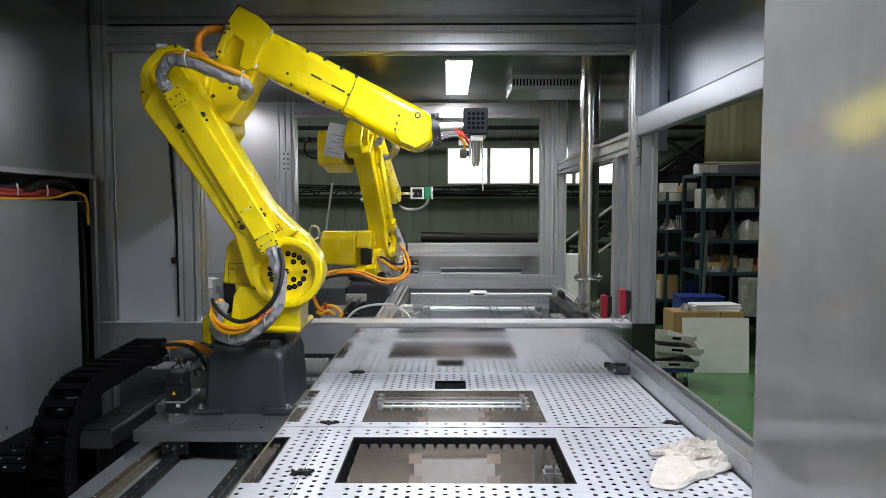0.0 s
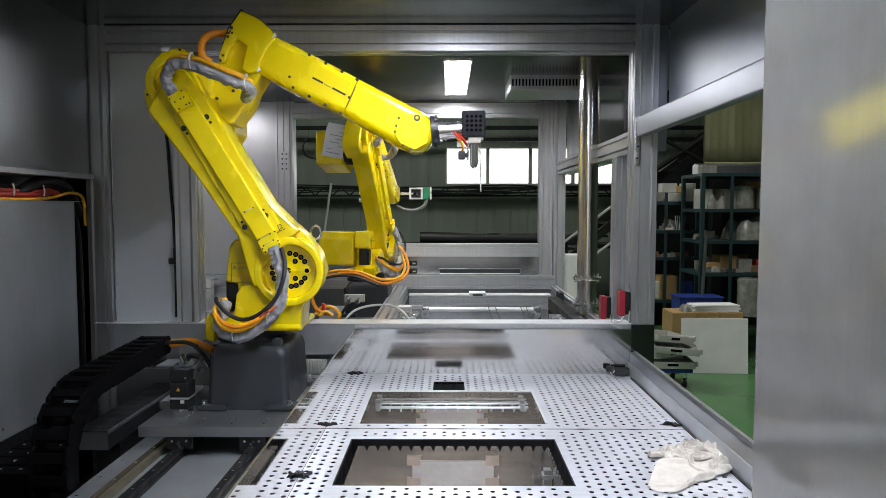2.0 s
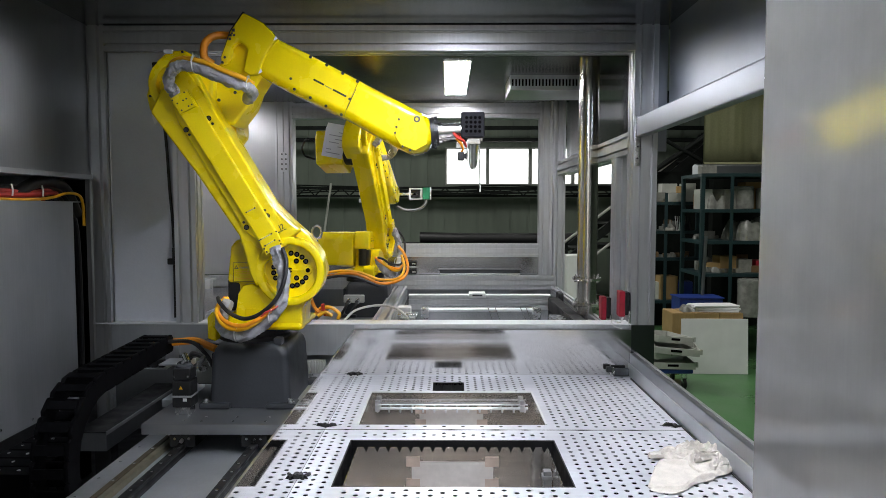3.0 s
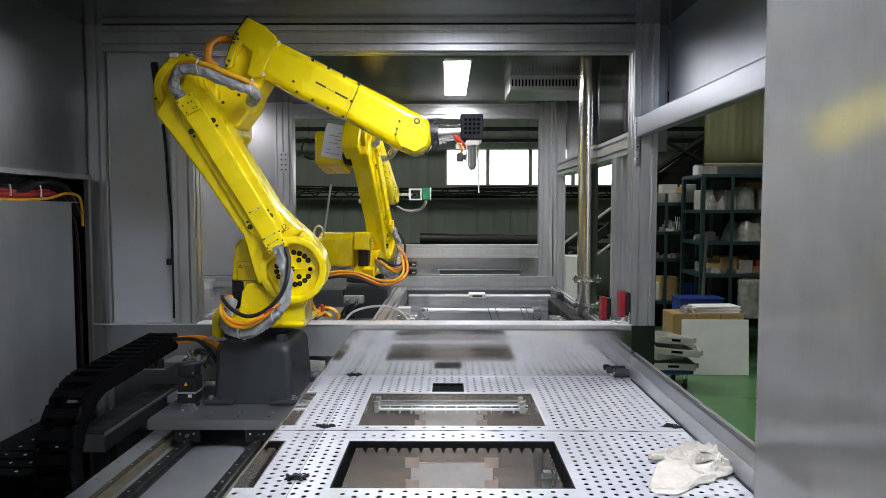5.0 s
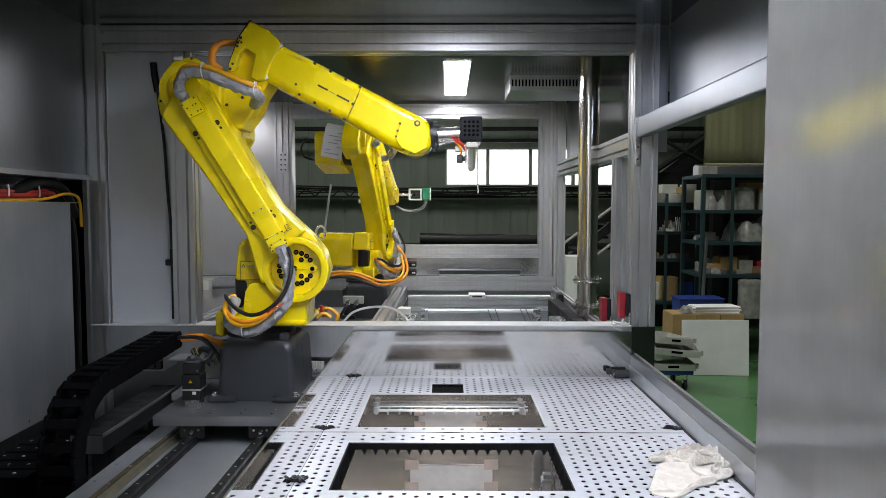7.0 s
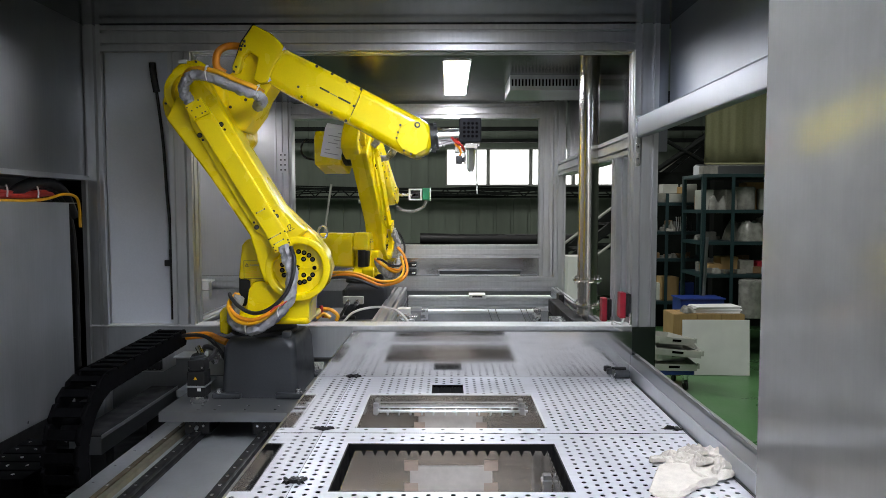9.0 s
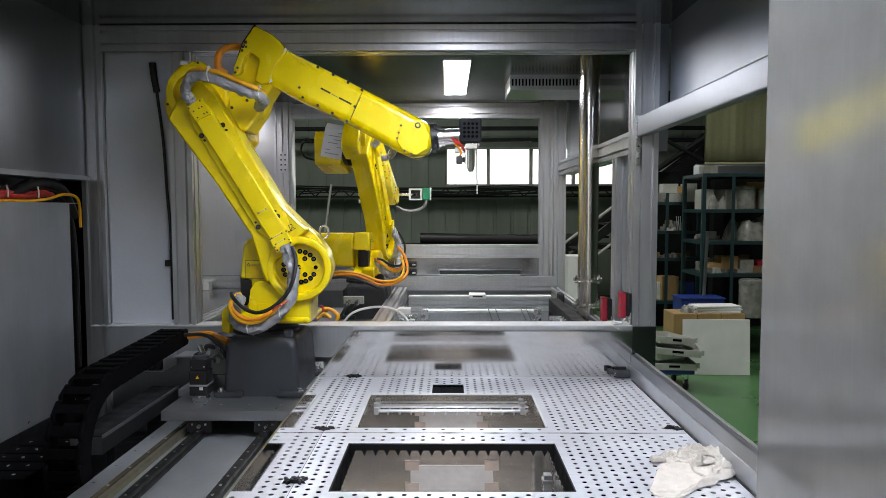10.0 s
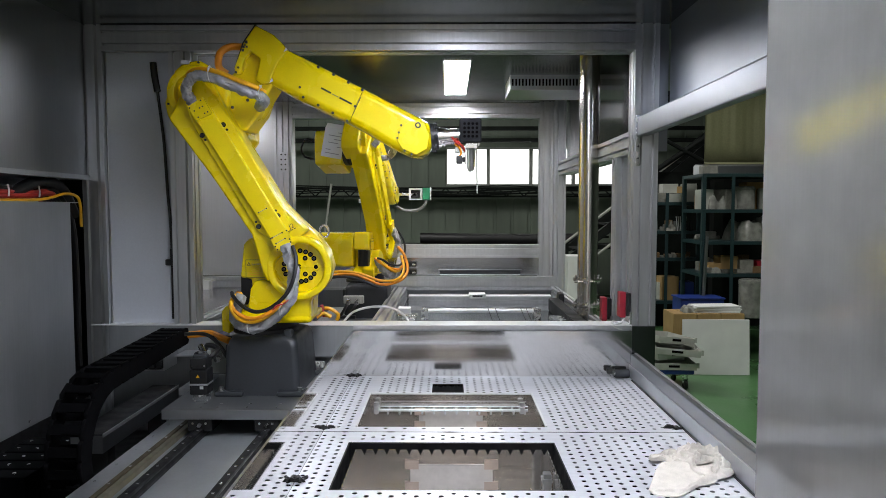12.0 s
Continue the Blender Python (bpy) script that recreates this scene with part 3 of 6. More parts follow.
def robot_track(x0, y0, y1, z):
    """The bed on which a robot's carriage slides: plate, rack strip, two rails with their screws."""
    t = thing("robot_track", "grey steel slide bed with two dark guide rails", "linear track", (x0, 0, 0))
    part("bed", boxes((-0.305, 0.245, y0, y1, z - 0.09, z - 0.03), bevel=0.002), WALLSTEEL, t)
    part("bed_cabinet", boxes((-0.29, 0.235, y0, y1, 0.05, z - 0.09)), CASTING, t, smooth=False)
    part("rack_strip", boxes((-0.203, -0.184, y0, y1, z - 0.03, z - 0.012), bevel=0.002), BRASS, t, "worn brass-coloured rack strip")
    part("rack_teeth", boxes((-0.219, -0.2035, y0, y1, z - 0.03, z - 0.009), bevel=0.002), BRONZE, t, "dark bronze rack beside it")
    part("edge_strip", boxes((-0.290, -0.222, y0, y1, z - 0.03, z - 0.020), bevel=0.002), ALU, t)
    bolt = None
    for x in (-0.126, 0.090):
        rail = part("guide_rail", prism([(x - 0.0115, z - 0.03), (x + 0.0115, z - 0.03), (x + 0.0115, z - 0.022), (x + 0.008, z - 0.014), (x + 0.0115, z - 0.006), (x + 0.0115, z), (x - 0.0115, z), (x - 0.0115, z - 0.006), (x - 0.008, z - 0.014), (x - 0.0115, z - 0.022)], y0, y1), BLACK, t, "dark steel guide rail", smooth=False)
        y = y0 + 0.03
        while y < y1:
            if bolt is None:
                ob = part("screw", rod(bmesh.new(), (0, 0, 0), (0, 0, 0.0012), 0.0048, n=8), ALU_SHINY, rail)
                bolt = ob.data
            else:
                ob = new("screw", bolt)
                ob.parent = rail
            ob.location = (x, y, z)
            y += 0.06
    y = y0 + 0.05
    while y < y1:
        for x, s in ((-0.211, 1.0), (-0.270, 0.8)):
            ob = new("screw", bolt)
            ob.parent = t
            ob.location, ob.scale = (x, y + (0.04 if s < 1 else 0.0), z - (0.009 if s == 1.0 else 0.020)), (s, s, s)
        y += 0.12


# ---- robots: outlines of the castings, seen from the side, from the centre of the base plate ----
UPPER = ((-0.286, 0.955), (-0.249, 1.023), (-0.191, 1.075), (-0.135, 1.079), (-0.077, 0.964), (-0.026, 0.874), (0.1, 0.664), (0.163, 0.601), (0.213, 0.556), (0.254, 0.499), (0.27, 0.442), (0.253, 0.384), (0.217, 0.347), (0.159, 0.328), (0.095, 0.340), (0.050, 0.382), (0.028, 0.43), (-0.006, 0.556), (-0.141, 0.758))
SHELL = UPPER[:8] + ((0.196, 0.575), (0.062, 0.464), (0.066, 0.440), (0.060, 0.402), (0.046, 0.388), (0.028, 0.43)) + UPPER[17:]
LEDGE = ((-0.205, 1.045), (-0.192, 1.077), (-0.164, 1.089), (-0.109, 1.015), (0.128, 0.612), (0.143, 0.575), (0.075, 0.530), (0.020, 0.566), (-0.195, 0.925), (-0.212, 0.985))
RIB = ((-0.193, 0.965), (-0.137, 0.999), (0.128, 0.562), (0.080, 0.520))
PLATE_A = ((-0.206, 0.989), (-0.153, 1.022), (-0.123, 0.967), (-0.176, 0.943))
PLATE_A_SCREWS = ((-0.197, 0.985), (-0.181, 0.975), (-0.159, 1.010), (-0.153, 0.990), (-0.163, 0.985), (-0.146, 0.967), (-0.136, 0.972), (-0.168, 0.954))
PLATE_B = ((0.066, 0.546), (0.124, 0.577), (0.144, 0.530), (0.090, 0.497))
PLATE_B_SCREWS = ((0.071, 0.543), (0.139, 0.532), (0.094, 0.506), (0.086, 0.516), (0.125, 0.571), (0.135, 0.542))
BODY = ((-0.069, 0.397), (-0.055, 0.517), (-0.037, 0.54), (0.0, 0.544), (0.066, 0.509), (0.22, 0.352), (0.195, 0.332), (0.19, 0.246), (-0.103, 0.245), (-0.099, 0.269), (-0.047, 0.297), (-0.026, 0.352), (-0.03, 0.395))
SKIRT = ((-0.005, 0.392), (-0.020, 0.362), (-0.028, 0.300), (-0.074, 0.262), (-0.074, 0.244), (0.192, 0.244), (0.192, 0.316), (0.212, 0.345), (0.10, 0.362), (0.03, 0.396))
ELBOW = ((-0.150, 1.138), (-0.189, 1.162), (-0.243, 1.154), (-0.276, 1.126), (-0.296, 1.076), (-0.314, 1.014), (-0.305, 0.963), (-0.261, 0.938), (-0.215, 0.922), (-0.13, 0.95), (-0.09, 1.01), (-0.09, 1.09))
HEAD = ((0.009, 1.282), (0.064, 1.255), (0.104, 1.215), (0.117, 1.192), (0.062, 1.082), (0.031, 1.035), (0.012, 0.984), (-0.038, 0.918), (-0.08, 0.928), (-0.113, 0.969), (-0.139, 1.035), (-0.145, 1.082), (-0.101, 1.105), (-0.066, 1.133), (-0.032, 1.223))
CHEEK = ((0.008, 1.280), (0.067, 1.250), (0.103, 1.217), (0.118, 1.194), (0.086, 1.152), (0.068, 1.118), (0.059, 1.085), (0.026, 1.078), (0.004, 1.092), (0.022, 1.165), (-0.008, 1.188), (-0.028, 1.170), (-0.044, 1.118), (-0.066, 1.112), (-0.068, 1.136), (-0.034, 1.222))
FORE_A = ((0.078, 1.218), (0.205, 1.157), (0.381, 1.065), (0.328, 0.946), (0.155, 1.026), (0.036, 1.090))
FORE_B = ((0.383, 1.063), (0.579, 0.963), (0.613, 0.942), (0.622, 0.902), (0.617, 0.847), (0.565, 0.821), (0.498, 0.851), (0.33, 0.944))
J2 = (0.158, 0.440)
J3 = (-0.211, 1.062)
SLEEVE_A = ((0.120, -0.150, 0.520), (0.142, -0.165, 0.466), (0.153, -0.18, 0.418), (0.146, -0.19, 0.357), (0.112, -0.19, 0.301), (0.058, -0.19, 0.257), (0.0, -0.18, 0.241), (-0.047, -0.16, 0.258), (-0.063, -0.13, 0.294), (-0.050, -0.10, 0.339))
AMBER_A = ((-0.055, -0.09, 0.347), (-0.072, -0.12, 0.335), (-0.071, -0.15, 0.308), (-0.04, -0.185, 0.278), (0.002, -0.205, 0.266), (0.048, -0.215, 0.275), (0.092, -0.215, 0.305), (0.129, -0.21, 0.343))
AMBER_B = ((-0.064, -0.09, 0.35), (-0.076, -0.13, 0.322), (-0.052, -0.17, 0.296), (-0.006, -0.205, 0.280), (0.037, -0.218, 0.280), (0.075, -0.222, 0.296), (0.118, -0.215, 0.325))
HOSE_A = ((0.147, -0.165, 0.518), (0.164, -0.19, 0.48), (0.164, -0.213, 0.427), (0.14, -0.22, 0.366), (0.089, -0.22, 0.318), (0.034, -0.21, 0.30), (-0.024, -0.17, 0.312), (-0.065, -0.14, 0.341), (-0.081, -0.11, 0.352))
SLEEVE_B = ((-0.194, -0.13, 1.005), (-0.203, -0.16, 1.035), (-0.192, -0.18, 1.066), (-0.161, -0.19, 1.084), (-0.109, -0.2, 1.079), (-0.043, -0.2, 1.055), (0.014, -0.19, 1.033), (0.048, -0.17, 1.023), (0.051, -0.14, 1.006), (0.020, -0.10, 0.996))
AMBER_C = ((-0.221, -0.13, 1.071), (-0.186, -0.175, 1.100), (-0.136, -0.20, 1.106), (-0.072, -0.212, 1.091), (-0.013, -0.212, 1.066), (0.038, -0.20, 1.047), (0.060, -0.16, 1.036))
LOOP = ((-0.050, -0.02, 1.219), (-0.09, -0.05, 1.212), (-0.116, -0.07, 1.189), (-0.122, -0.08, 1.155), (-0.116, -0.08, 1.13), (-0.095, -0.07, 1.115))
ARM_BIG = ((-0.092, 0.932), (-0.165, 0.896), (0.091, 0.621), (0.023, 0.584))
ARM_SMALL = ((-0.079, 0.915), (-0.154, 0.880), (0.084, 0.639), (0.015, 0.600), (0.103, 0.579), (-0.128, 0.967))
SLOTS = (((0.028, 0.632), (0.055, 0.646)), ((0.076, 0.546), (0.110, 0.564)), ((0.089, 0.526), (0.120, 0.544)))
JOINT_BOLTS = ((0.157, 0.498), (0.176, 0.494), (0.193, 0.485), (0.205, 0.471), (0.174, 0.472), (0.213, 0.442), (0.152, 0.442), (0.174, 0.416), (0.205, 0.417), (0.193, 0.403), (0.176, 0.393), (0.160, 0.390), (0.100, 0.452), (0.099, 0.433), (0.105, 0.416))
FORE_BOLTS = ((0.223, 1.139), (0.276, 1.113), (0.328, 1.086), (0.376, 1.060), (0.159, 1.068), (0.170, 1.034), (0.221, 1.007), (0.272, 0.980), (0.322, 0.952), (0.351, 1.002), (0.512, 0.936), (0.504, 0.911), (0.499, 0.892), (0.548, 0.836), (0.524, 0.848))


def dots(name, spots, y, r, mat, parent, M, deep=0.003, n=8):
    """Screw heads on a face that looks along -y, one small mesh each."""
    first = None
    for x, z in spots:
        if first is None:
            ob = part(name, rod(bmesh.new(), (0, 0.002, 0), (0, -deep, 0), r, n=n), mat, parent)
            first = ob.data
        else:
            ob = new(name, first)
            ob.parent = parent
        ob.matrix_basis = M @ Matrix.Translation((x, y, z))


def turned(bm, M):
    bm.transform(M)
    return bm


def ring_prism(outer, inner, y0, y1, bevel, rim=0.0001):
    """A plate with a pocket through it: two outlines of equally many corners, y0 its front and y1 its back."""
    bm = bmesh.new()
    n = len(outer)
    a, b, c, d = [[bm.verts.new((x, y, z)) for x, z in o] for o, y in ((outer, y0), (inner, y0), (outer, y1), (inner, y1))]
    for i in range(n):
        j = (i + 1) % n
        for q in ((a[i], a[j], b[j], b[i]), (c[j], c[i], d[i], d[j]), (a[j], a[i], c[i], c[j]), (b[i], b[j], d[j], d[i])):
            bm.faces.new(q)
    bmesh.ops.recalc_face_normals(bm, faces=bm.faces[:])
    for loop, offset in ((set(a), rim), (set(b), bevel)):
        edges = [e for e in bm.edges if e.verts[0] in loop and e.verts[1] in loop]
        bmesh.ops.bevel(bm, geom=edges, offset=offset, segments=3, profile=0.5, affect="EDGES", clamp_overlap=True)
    return bm


def cast_base(r):
    """The tall grey foot: straight rounded box, sloping shoulder, flange with lugs and bolts."""
    cx = 0.030
    bm = bmesh.new()
    rings = []
    for z, hx, hy, rad in ((0.0, 0.133, 0.160, 0.022), (0.165, 0.124, 0.150, 0.022), (0.186, 0.119, 0.144, 0.028), (0.199, 0.112, 0.135, 0.04), (0.203, 0.102, 0.122, 0.05)):
        ring = []
        for sx, sy, a0 in ((1, 1, 0), (-1, 1, 90), (-1, -1, 180), (1, -1, 270)):
            for k in range(6):
                a = radians(a0 + k * 18)
                ring.append(bm.verts.new((cx + sx * (hx - rad) + rad * math.cos(a), sy * (hy - rad) + rad * math.sin(a), z)))
        rings.append(ring)
    for u, w in zip(rings, rings[1:]):
        for k in range(24):
            bm.faces.new((u[k], u[(k + 1) % 24], w[(k + 1) % 24], w[k]))
    bm.faces.new(rings[0][::-1])
    bm.faces.new(rings[-1])
    ped = part("base", bm, CASTING, r, "dark grey cast base")
    for x in (cx - 0.108, cx + 0.108):
        for y in (-0.150, 0.150):
            part("foot", boxes((x - 0.050, x + 0.050, y - 0.030, y + 0.030, 0, 0.020), bevel=0.007), CASTING, ped)
            bx, by = x + (0.028 if x > cx else -0.028), y + (-0.014 if y < 0 else 0.014)
            part("bolt", lathe(bmesh.new(), (bx, by, 0.020), (bx, by, 0.05), [(0, 0.012), (0.003, 0.012), (0.003, 0.008), (0.013, 0.008)], 10), ALU_SHINY, ped)
    part("terminal_cover", boxes((cx - 0.150, cx - 0.126, -0.07, 0.06, 0.085, 0.16), bevel=0.004), CASTING, ped)
    part("top_lug", boxes((cx + 0.072, cx + 0.100, -0.125, -0.09, 0.198, 0.222), bevel=0.005), CASTING, ped)


def robot(label, at, yaw, bend, tool, crest=0.56):
    """A six-axis arm on its grey base and sliding carriage. yaw turns it on its base, bend drops the forearm about the elbow, crest is the height of its turret."""
    r = thing("industrial_robot", label, "robot arm", at, "robots")
    plate = part("carriage_plate", boxes((-0.246, 0.246, -0.326, 0.30, -0.032, 0), bevel=0.002), PLATE, r, "grey machined carriage plate")
    for x in (-0.130, -0.075, 0.02, 0.12):
        for y in (-0.296, -0.255):
            part("screw", rod(bmesh.new(), (x, y, 0), (x, y, 0.001), 0.005, n=8), ALU_SHINY, plate)
    for x in (-0.126, 0.090):
        for y in (-0.31, 0.18):
            b = part("bearing_block", boxes((x - 0.037, x + 0.037, y, y + 0.10, -0.076, -0.033), bevel=0.003), BLACK, r)
            part("end_cap", boxes((x - 0.039, x + 0.039, y - 0.008, y, -0.072, -0.034), bevel=0.002), BLACK, b)
            for s in (-0.022, 0.020):
                part("screw", rod(bmesh.new(), (x + s, y - 0.008, -0.046), (x + s, y - 0.011, -0.046), 0.004, n=8), ALU_SHINY, b)
            part("grease_nipple", rod(bmesh.new(), (x, y - 0.008, -0.05), (x, y - 0.018, -0.053), 0.006, n=8), ALU_SHINY, b)
    cast_base(r)
    part("neck", lathe(bmesh.new(), (0.01, 0, 0.204), (0.01, 0, 0.26), [(0, 0.118), (0.012, 0.118), (0.018, 0.112), (0.05, 0.112)], 40), BLACK, r)
    M = Matrix.Rotation(radians(yaw), 4, "Z")
    J = Matrix.Translation((J3[0], 0, J3[1]))
    E = M @ J @ Matrix.Rotation(radians(bend), 4, "Y") @ J.inverted()

    body = part("turret", turned(prism([(x, min(z, crest)) for x, z in BODY], -0.055, 0.045, bevel=0.012), M), YELLOW, r)
    part("turret_foot", turned(prism([(-0.105, 0.243), (0.192, 0.243), (0.192, 0.268), (-0.105, 0.268)], -0.105, 0.14, bevel=0.012), M), YELLOW, body)
    part("turret_skirt", turned(prism(SKIRT, -0.098, -0.050, bevel=0.007, seg=2), M), YELLOW, body)
    part("skirt_panel", turned(prism([(0.006, 0.318), (0.088, 0.312), (0.088, 0.288), (0.006, 0.288)], -0.1015, -0.097, bevel=0.002, seg=1), M), YELLOW, body)
    part("cable_bracket", turned(prism([(-0.122, 0.215), (-0.095, 0.205), (-0.090, 0.285), (-0.105, 0.305), (-0.122, 0.285)], -0.10, -0.03, bevel=0.006), M), YELLOW, body)
    part("axis_motor", turned(prism([(-0.065, 0.30), (0.06, 0.28), (0.15, 0.30), (0.16, 0.47), (0.12, 0.50), (-0.03, 0.50), (-0.065, 0.46)], 0.048, 0.275, bevel=0.012), M), YELLOW, body)
    part("motor_plug", turned(rod(bmesh.new(), (-0.05, -0.01, 0.30), (-0.05, -0.01, 0.40), 0.028), M), BLACK, body)
    part("plug_socket", turned(boxes((-0.066, 0.0, -0.050, 0.0, 0.300, 0.396), bevel=0.006), M), BLACK, body)
    sign = part("caution_label", turned(boxes((-0.046, 0.022, -0.0575, -0.0565, 0.399, 0.464)), M), YELLOW, body)
    part("label_edge", turned(boxes((-0.046, 0.022, -0.0585, -0.0575, 0.4625, 0.464), (-0.046, -0.0448, -0.0585, -0.0575, 0.401, 0.4622), (-0.046, 0.022, -0.0585, -0.0575, 0.399, 0.4005)), M), INK, sign)
    words("caution_word", "CAUTION", 0.0085, M @ pose(-0.005, -0.0588, 0.447, 90), INK_FAINT, sign)
    for z in (0.434, 0.426, 0.418, 0.410):
        part("caution_line", turned(boxes((-0.038, 0.010, -0.0582, -0.0575, z, z + 0.0010)), M), AMBER, sign)
    part("caution_triangle", turned(ring_prism([(-0.042, 0.443), (-0.028, 0.443), (-0.035, 0.455)], [(-0.039, 0.4448), (-0.031, 0.4448), (-0.035, 0.4516)], -0.0585, -0.0575, 0.0001), M), INK, sign)

    # upper arm: inner web, outer shell, stepped ledges and the pocketed joint
    arm = part("upper_arm", turned(prism(UPPER, -0.088, -0.012, bevel=0.006, seg=2), M), YELLOW, r)
    part("arm_shell", turned(prism(SHELL, -0.121, -0.080, bevel=0.010, seg=3), M), YELLOW, arm)
    outer, inner = [], []
    for k in range(72):
        a = k * math.tau / 72
        flat = math.cos(a - radians(130))
        q = min(0.086, 0.071 / flat) if flat > 0.1 else 0.086
        outer.append((J2[0] + 0.1125 * math.cos(a), J2[1] + 0.1125 * math.sin(a)))
        inner.append((J2[0] + q * math.cos(a), J2[1] + q * math.sin(a)))
    hub = part("joint_ring", turned(ring_prism(outer, inner, -0.1225, -0.083, 0.009, 0.005), M), YELLOW, arm)
    floor = part("joint_floor", turned(rod(bmesh.new(), (J2[0], -0.080, J2[1]), (J2[0], -0.092, J2[1]), 0.090, n=40), M), YELLOW, hub)
    part("joint_web", turned(boxes((J2[0] - 0.006, J2[0] + 0.082, -0.0955, -0.0915, 0.4395, 0.4445), bevel=0.001), M), YELLOW, floor)
    part("joint_boss", turned(lathe(bmesh.new(), (0.213, -0.091, 0.442), (0.213, -0.101, 0.442), [(0, 0.0145), (0.007, 0.0135), (0.008, 0.012)], 20), M), YELLOW, floor)
    well = [(x, z) for x, z in JOINT_BOLTS if x != 0.213]
    dots("bolt_well", well, -0.0925, 0.0088, DARK, floor, M, 0.001, 14)
    dots("bolt", JOINT_BOLTS, -0.094, 0.0046, CASTING, floor, M, 0.004, 6)
    dots("bolt_well", [(0.213, 0.442)], -0.0992, 0.0075, DARK, floor, M, 0.001, 14)
    part("arm_ledge", turned(prism(LEDGE, -0.131, -0.115, bevel=0.007, seg=2), M), YELLOW, arm)
    part("arm_rib", turned(prism(RIB, -0.146, -0.125, bevel=0.005, seg=2), M), YELLOW, arm)
    for o, holes in ((PLATE_A, PLATE_A_SCREWS), (PLATE_B, PLATE_B_SCREWS)):
        pl = part("cable_plate", turned(prism(o, -0.156, -0.143, bevel=0.002), M), YELLOW, arm)
        dots("screw", holes, -0.1556, 0.0028, INK, pl, M, 0.0012)
    for (ax, az), (bx, bz) in SLOTS:
        y = -0.146 if az > 0.6 else -0.156
        part("slot_line", turned(rod(bmesh.new(), (ax, y, az), (bx, y, bz), 0.0013, n=6), M), INK_FAINT, arm)
        dots("screw", ((ax, az), (bx, bz)), y, 0.0028, INK, arm, M, 0.0012)
    dots("screw", ARM_BIG, -0.131, 0.0066, CASTING, arm, M, 0.003, 10)
    dots("bolt_well", ARM_BIG, -0.131, 0.0088, DARK, arm, M, 0.001, 12)
    dots("screw", ARM_SMALL, -0.131, 0.0042, BLACK, arm, M, 0.004)
    words("joint_word", "J2", 0.023, M @ pose(0.136, -0.1312, 0.585, 90) @ pose(0, 0, 0, 0, 0, 24), INK, arm)
    for k in range(3):
        part("joint_dash", turned(boxes((-0.0045, 0.0035, -0.0006, 0.0006, -0.0013, 0.0013)), M @ pose(0.128 + 0.0105 * k, -0.1315, 0.568 + 0.0050 * k, 0, -26)), INK, arm)

    elbow = part("elbow_cover", turned(prism(ELBOW, -0.082, 0.025, bevel=0.012, seg=3), E), YELLOW, r)
    band = [radians(a) for a in range(35, 226, 10)]
    cx, cz = -0.196, 1.046
    arch = [(cx + 0.098 * math.cos(a), cz + 0.092 * math.sin(a)) for a in band] + [(cx + 0.070 * math.cos(a), cz + 0.064 * math.sin(a)) for a in band[::-1]]
    part("elbow_arch", turned(prism(arch, -0.112, -0.076, bevel=0.006, seg=2), E), YELLOW, elbow)
    # dark disc in place of the shaded opening round the sleeve
    part("sleeve_hole", turned(rod(bmesh.new(), (-0.192, -0.080, 1.030), (-0.192, -0.086, 1.030), 0.052, n=24), E), CASTING, elbow)
    part("elbow_tab", turned(boxes((-0.252, -0.222, -0.085, -0.045, 1.146, 1.160), bevel=0.003), E), PAPER, elbow, "small white tape tab")
    dots("screw", ((-0.190, 1.152), (-0.262, 1.105), (-0.298, 1.010)), -0.083, 0.004, CASTING, elbow, E)
    part("elbow_motor", turned(prism([(-0.26, 0.90), (-0.10, 0.85), (-0.06, 0.90), (-0.06, 1.06), (-0.12, 1.10), (-0.25, 1.09), (-0.265, 1.05)], 0.045, 0.205, bevel=0.010), M), YELLOW, elbow)
    part("motor_ring", turned(rod(bmesh.new(), (-0.17, 0.020, 0.98), (-0.17, 0.047, 0.98), 0.085, n=28), M), BLACK, elbow)
    head = part("elbow_head", turned(prism(HEAD, -0.052, 0.085, bevel=0.010), E), YELLOW, r)
    part("head_cheek", turned(prism(CHEEK, -0.080, -0.045, bevel=0.007, seg=2), E), YELLOW, head)
    part("back_cover", turned(prism([(-0.036, 1.223), (0.006, 1.286), (0.001, 1.288), (-0.043, 1.226), (-0.074, 1.138), (-0.067, 1.136)], -0.06, 0.07, bevel=0.0015), E), BLACK, head)
    dots("screw", ((-0.053, 1.135), (-0.061, 1.119)), -0.079, 0.0042, CASTING, head, E, 0.003)
    dots("screw", ((-0.084, 1.002), (-0.022, 1.041), (-0.030, 1.027), (-0.096, 0.985)), -0.052, 0.0055, CASTING, head, E)
    part("axis_hole", turned(rod(bmesh.new(), (-0.107, -0.050, 1.049), (-0.107, -0.054, 1.049), 0.014, n=20), E), DARK, head)
    for x, z, s in ((-0.024, 1.222, 0.0050), (-0.033, 1.206, 0.0042), (-0.022, 1.206, 0.0034), (-0.036, 1.194, 0.0042), (-0.028, 1.212, 0.0026)):
        part("axis_mark", turned(boxes((x - s, x + s, -0.0812, -0.0803, z - s, z + s)), E), INK, head)
    for x, z in ((0.113, 1.196), (0.062, 1.090)):
        part("seal_tab", turned(prism([(x - 0.006, z - 0.008), (x + 0.007, z - 0.002), (x + 0.002, z + 0.009)], -0.0835, -0.0818), E), PAPER, head)

    whole = [FORE_A[0], FORE_A[1], FORE_A[2]] + list(FORE_B[1:7]) + [FORE_A[3], FORE_A[4], FORE_A[5]]
